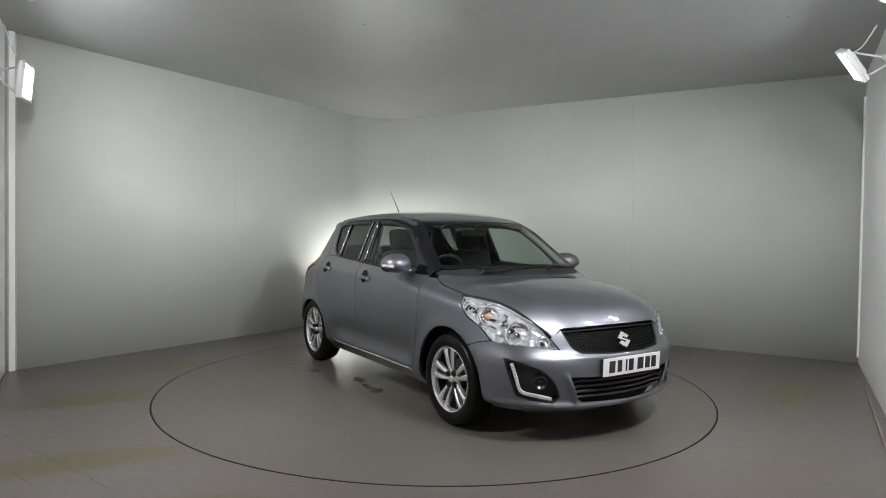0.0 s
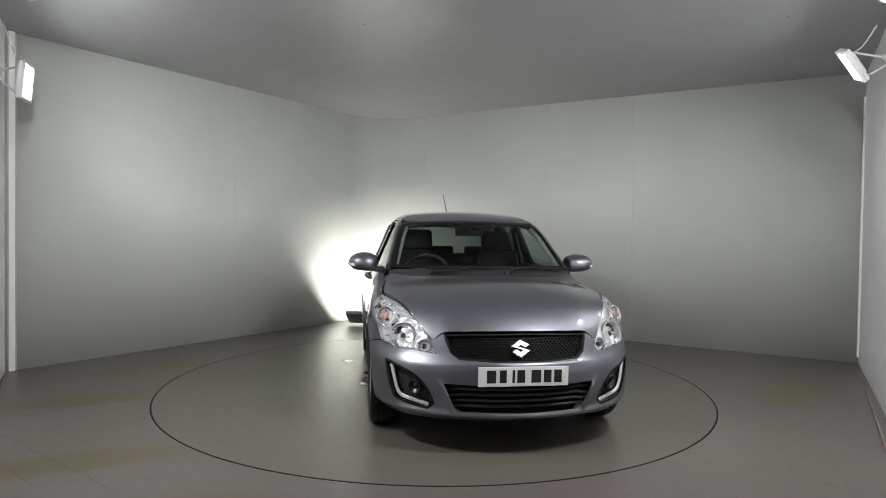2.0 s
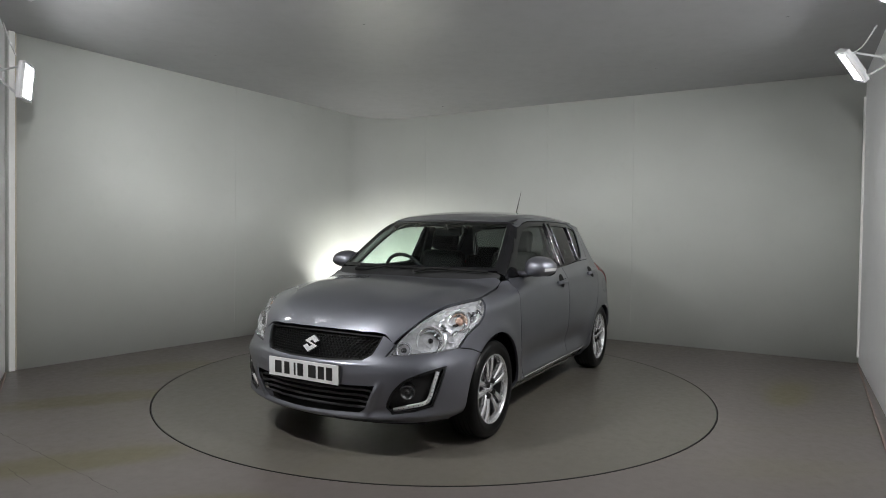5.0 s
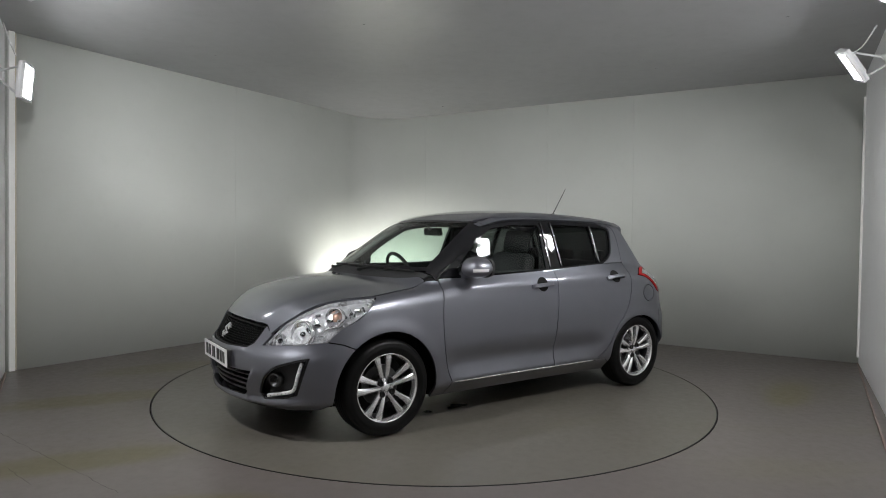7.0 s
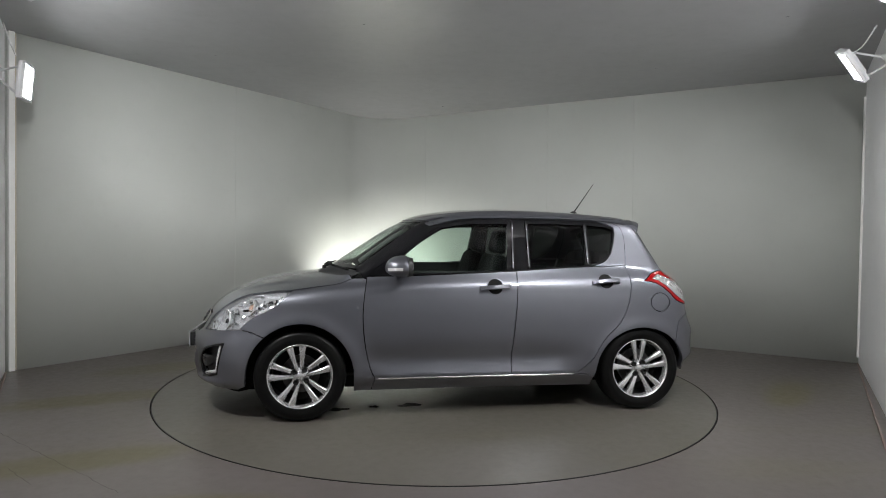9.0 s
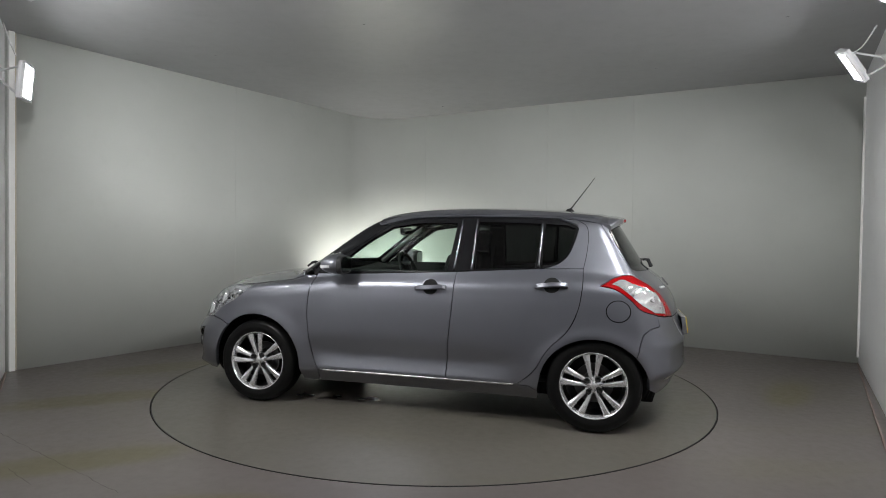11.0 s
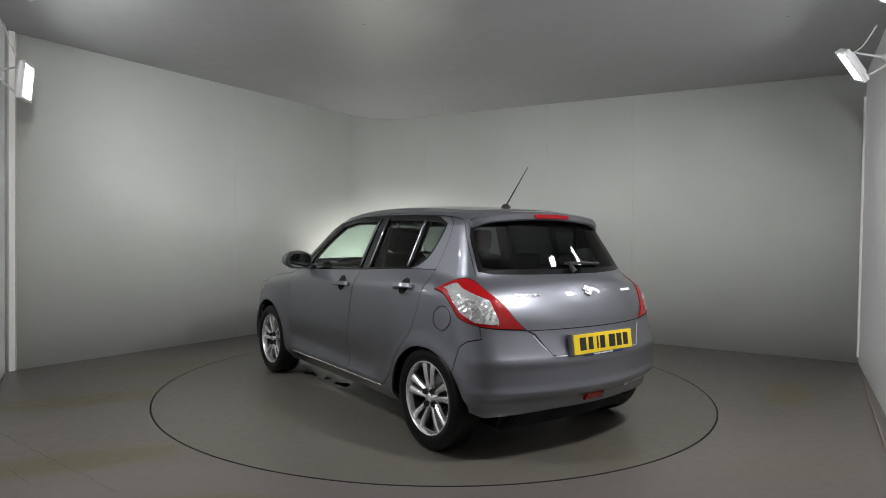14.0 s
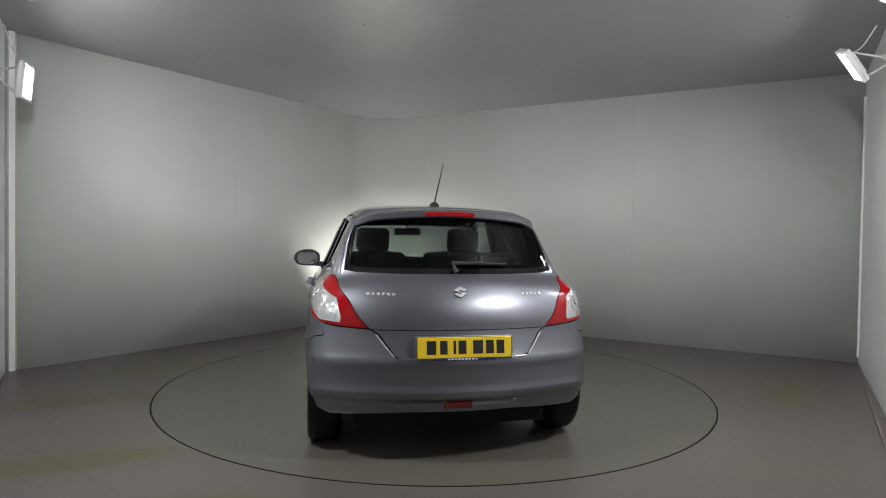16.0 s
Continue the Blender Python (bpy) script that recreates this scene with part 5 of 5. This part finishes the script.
    # number plates: plain bars for their characters
    def plate(parent, m, colour, label):
        pl = part("number_plate", tf(box_bm(0.52, 0.111, 0.006, None, 0.0025, 2), m), colour, parent, label)
        xs = (-0.185, -0.118, -0.058, -0.015, 0.072, 0.138, 0.198)
        ws = (0.052, 0.040, 0.014, 0.044, 0.056, 0.044, 0.044)
        for x, w in zip(xs, ws):
            part("character_bar", tf(box_bm(w, 0.072, 0.002, pose(x, 0.001, 0.0036), 0.0005, 1), m), M_CHAR, pl)
        return pl
    p, n = surf(0.0, 0.474, 0.0)
    plate(pn["front_bumper"], Matrix.Translation(p + Vector((0.006, 0, 0))) @ Matrix(((0, 0, 1), (1, 0, 0), (0, 1, 0))).to_4x4() @ pose(0, 0, 0, 2), M_PLATEW, "white front plate with black bars")
    holder = box_bm(0.03, 0.50, 0.10, pose(p.x - 0.014, 0, 0.474), 0.004)
    part("plate_holder", holder, M_PLASTIC, pn["front_bumper"])
    rp = plate(pn["tailgate"], Matrix.Translation((-1.834, 0, 0.653)) @ Matrix(((0, 0, -1), (-1, 0, 0), (0, 1, 0))).to_4x4() @ pose(0, 0, 0, -8), M_PLATEY, "yellow rear plate with black bars")
    part("dealer_strip", tf(box_bm(0.34, 0.014, 0.004, pose(0, -0.062, 0.001), 0.001, 1), Matrix.Translation((-1.834, 0, 0.653)) @ Matrix(((0, 0, -1), (-1, 0, 0), (0, 1, 0))).to_4x4() @ pose(0, 0, 0, -8)), M_BLUE, rp, "dark blue strip")
    for k in range(9):
        part("letter_bar", tf(box_bm(0.013, 0.008, 0.002, pose(-0.09 + k * 0.019, -0.062, 0.0035), 0.0004, 1), Matrix.Translation((-1.834, 0, 0.653)) @ Matrix(((0, 0, -1), (-1, 0, 0), (0, 1, 0))).to_4x4() @ pose(0, 0, 0, -8)), M_PLATEW, rp)
    part("hatch_lower_seam", bar_bm([surf(RND - s, 0.738, 0.0015)[0] for s in np.linspace(-0.48, 0.48, 30)], 0.006, 0.01), M_UNDER, pn["tailgate"], "dark seam above the number plate")
    part("plate_backing", tf(box_bm(0.54, 0.125, 0.03, pose(0, 0, -0.018), 0.004), Matrix.Translation((-1.834, 0, 0.653)) @ Matrix(((0, 0, -1), (-1, 0, 0), (0, 1, 0))).to_4x4() @ pose(0, 0, 0, -8)), M_PAINT, pn["tailgate"])
    # wipers
    def on_top(x, y, off):
        P, _ = ray_top(np.array([[x, y]]))
        N = body_normal(P)
        return Vector(P[0] + N[0] * off)
    for y0, y1, xb in ((-0.42, 0.20, 0.0), (0.12, 0.62, 0.0)):
        wp = new("wiper")
        wp.parent = car
        wp["label"] = "black windscreen wiper"
        bl = [on_top(1.035 - 0.36 * y * y + xb, y, 0.016) for y in np.linspace(y0, y1, 14)]
        part("blade", tube_bm(bl, 0.008, 6), M_UNDER, wp)
        ym = (y0 + y1) / 2
        part("arm", tube_bm([on_top(1.08 - 0.36 * y0 * y0, y0 + 0.02, 0.02), on_top(1.07 - 0.36 * ym * ym, (y0 + ym) / 2, 0.026), on_top(1.04 - 0.36 * ym * ym, ym, 0.026)], [0.012, 0.009, 0.006], 8), M_UNDER, wp)
        part("pivot", tf(lathe_bm([(0.0, 0.02), (0.014, 0.018), (0.018, 0.0)], 14, "Z"), Matrix.Translation(on_top(1.08 - 0.36 * y0 * y0, y0 + 0.02, 0.005))), M_PLASTIC, wp)
    rw = new("rear_wiper")
    rw.parent = pn["tailgate"]
    part("arm", tube_bm([surf(RND + 0.0, 1.032, 0.02)[0], surf(RND - 0.02, 1.07, 0.04)[0], surf(RND + 0.16, 1.082, 0.03)[0]], [0.016, 0.013, 0.007], 8), M_PLASTIC, rw)
    part("blade", tube_bm([surf(RND + s, 1.088 - 0.02 * s, 0.014)[0] for s in np.linspace(-0.02, 0.34, 10)], 0.008, 6), M_PLASTIC, rw)
    # aerial at the back of the roof
    ae = new("aerial")
    ae.parent = car
    ae["label"] = "black rod aerial on the roof"
    b0 = on_top(-1.0, 0.02, 0.0)
    part("base", tf(lathe_bm([(0.0, 0.028), (0.016, 0.026), (0.028, 0.014), (0.036, 0.0)], 20, "Z"), Matrix.Translation(b0)), M_STEEL, ae, "", True)
    part("rod", tube_bm([b0 + Vector((-0.005, 0, 0.02)), b0 + Vector((-0.075, -0.008, 0.115)), b0 + Vector((-0.185, -0.02, 0.265))], [0.0055, 0.0042, 0.0024], 8), M_PLASTIC, ae)
    # exhaust
    part("exhaust", tube_bm([(-1.4, -0.45, 0.26), (-1.66, -0.45, 0.26)], 0.022, 14), M_UNDER, car, "dark exhaust pipe")


def on_form(x, y, off):
    P, _ = ray_top(np.array([[x, y]]))
    return Vector(P[0] + body_normal(P)[0] * off)


def build_inside(car):
    def seat(x, y, wide, name="seat"):
        s = new(name)
        s.parent = car
        s["label"] = "black cloth seat with headrest"
        part("cushion", box_bm(0.50, wide, 0.16, pose(x + 0.20, y, 0.50, 0, -8, 0), 0.05, 3), M_CLOTH, s, "", True)
        bm = box_bm(0.14, wide, 0.60, None, 0.05, 3)
        for v in bm.verts:
            v.co.y *= 1 - 0.16 * max(0, v.co.z / 0.3)
        part("backrest", tf(bm, pose(x - 0.13, y, 0.83, 0, -17, 0)), M_CLOTH, s, "", True)
        for sg in (-1, 1):
            part("headrest_post", tube_bm([(x - 0.20, y + sg * 0.06, 1.08), (x - 0.225, y + sg * 0.06, 1.20)], 0.006, 8), M_STEEL, s)
        part("headrest", box_bm(0.10, 0.255 if wide < 0.6 else 0.22, 0.185, pose(x - 0.235, y, 1.215, 0, -12, 0), 0.04, 3), M_CLOTH, s, "", True)
    seat(-0.02, 0.36, 0.48, "front_seat")
    seat(-0.02, -0.36, 0.48, "front_seat")
    rs = new("rear_seat")
    rs.parent = car
    part("bench", box_bm(0.48, 1.20, 0.16, pose(-0.75, 0, 0.52), 0.05, 3), M_CLOTH, rs, "", True)
    part("backrest", box_bm(0.14, 1.18, 0.52, pose(-1.08, 0, 0.80, 0, -18, 0), 0.05, 3), M_CLOTH, rs, "", True)
    for y in (-0.36, 0.0, 0.36):
        part("headrest", box_bm(0.08, 0.24, 0.12, pose(-1.17, y, 1.085, 0, -12, 0), 0.03, 3), M_CLOTH, rs, "", True)
    # dashboard, steering wheel on the right, mirror
    db = bmesh.new()
    rows_ = []
    for y in np.linspace(-0.66, 0.66, 21):
        b = 0.03 * math.exp(-((y + 0.36) / 0.16) ** 2)
        rows_.append([db.verts.new(p) for p in ((0.92 - 0.3 * y * y, y, 0.955), (0.72, y, 0.975 + b), (0.56, y, 0.955 + b), (0.50, y, 0.90), (0.50, y, 0.62), (0.9, y, 0.55))])
    for a, b in zip(rows_, rows_[1:]):
        for j in range(6):
            db.faces.new((a[j], a[(j + 1) % 6], b[(j + 1) % 6], b[j]))
    db.faces.new(rows_[0][::-1])
    db.faces.new(rows_[-1])
    part("dashboard", db, M_TRIMDARK, car, "black moulded dashboard", True)
    st = new("steering_wheel")
    st.parent = car
    st.matrix_basis = pose(0.42, -0.36, 0.93, 0, -66, 0)
    ring = [(0.183 * math.cos(a), 0.183 * math.sin(a), 0) for a in np.linspace(0, 2 * math.pi, 41)]
    part("rim", tube_bm(ring, 0.015, 8), M_TRIMDARK, st, "", True)
    part("boss", tf(lathe_bm([(0.0, 0.02), (0.06, 0.015), (0.075, -0.02), (0.0, -0.03)], 20, "Z"), pose(0, 0, 0)), M_TRIMDARK, st, "", True)
    for a in (0, 120, 240):
        part("spoke", tube_bm([(0, 0, -0.005), (0.18 * math.cos(radians(a + 180)), 0.18 * math.sin(radians(a + 180)), 0)], 0.014, 6), M_TRIMDARK, st)
    im = new("interior_mirror")
    im.parent = car
    part("housing", box_bm(0.035, 0.235, 0.062, pose(0.335, 0.0, 1.285, 0, 10, 0), 0.014, 3), M_PLASTIC, im, "", True)
    part("stalk", tube_bm([(0.36, 0, 1.30), (0.415, 0, 1.375)], 0.010, 8), M_PLASTIC, im)
    part("glass", box_bm(0.004, 0.205, 0.045, pose(0.316, 0.0, 1.282, 0, 10, 0), 0.001, 1), M_MIRROR, im)
    for sg in (-1, 1):
        part("door_lining", box_bm(1.75, 0.035, 0.10, pose(-0.15, sg * 0.685, 0.955), 0.012), M_TRIMDARK, car)
        part("pillar_lining", box_bm(0.13, 0.03, 0.36, pose(-0.33, sg * 0.60, 1.16, sg * 14, 0, 0), 0.01), M_TRIMDARK, car)
        belt = tube_bm([(-0.33, sg * 0.60, 1.25), (-0.28, sg * 0.58, 0.95), (-0.2, sg * 0.56, 0.6)], 0.012, 6)
        part("seat_belt", belt, M_PLASTIC, car)
    for sg in (-1, 1):
        ln = [on_form(x, sg * y, -0.045) for x, y in ((0.80, 0.66), (0.66, 0.625), (0.5, 0.585), (0.36, 0.545))]
        part("pillar_trim", tube_bm(ln, 0.022, 8), M_LINER, car, "pale grey pillar trim", True)
    part("parcel_shelf", box_bm(0.34, 1.06, 0.02, pose(-1.34, 0, 0.985), 0.006), M_TRIMDARK, car)
    part("floor_pan", box_bm(2.3, 1.3, 0.03, pose(-0.2, 0, 0.28), 0.01), M_TRIMDARK, car)
    part("screen_sticker", box_bm(0.004, 0.07, 0.012, pose(0.86, 0.38, 1.005, 0, -40, 0), 0.001, 1), M_PLATEW, car, "small white sticker")


def build_car():
    car_ob = new("car")
    pn = build_panels(car_ob)
    build_shell(car_ob)
    build_wheels(car_ob)
    build_outside(car_ob, pn)
    build_inside(car_ob)
    return tagged(car_ob, "grey metallic five-door hatchback standing on the turntable", "car")


car = build_car()


# ---------------------------------------------------------------- movement: the turntable carries the car round clockwise
TURN = ((0.0, -57.5), (0.5, -62.9), (1.0, -69.4), (1.5, -75.5), (2.0, -82.1), (2.5, -88.1), (3.0, -94.7), (3.5, -100.8), (4.0, -107.4),
        (6.5, -138.7), (7.0, -145.3), (7.5, -151.6), (8.0, -157.9), (8.5, -164.0), (9.0, -170.5), (11.5, -202.0), (12.0, -208.5), (12.5, -214.5),
        (13.0, -221.0), (13.5, -227.1), (14.0, -233.6), (14.5, -239.7), (15.0, -246.2), (15.5, -252.2), (16.0, -258.7))


def motions():
    walk(car, [(t, pose(0, 0, 0, 0, 0, a) @ pose(-0.127, 0.232, 0)) for t, a in TURN])
    walk(table, [(t, pose(0, 0, 0, 0, 0, a)) for t, a in TURN])


motions()
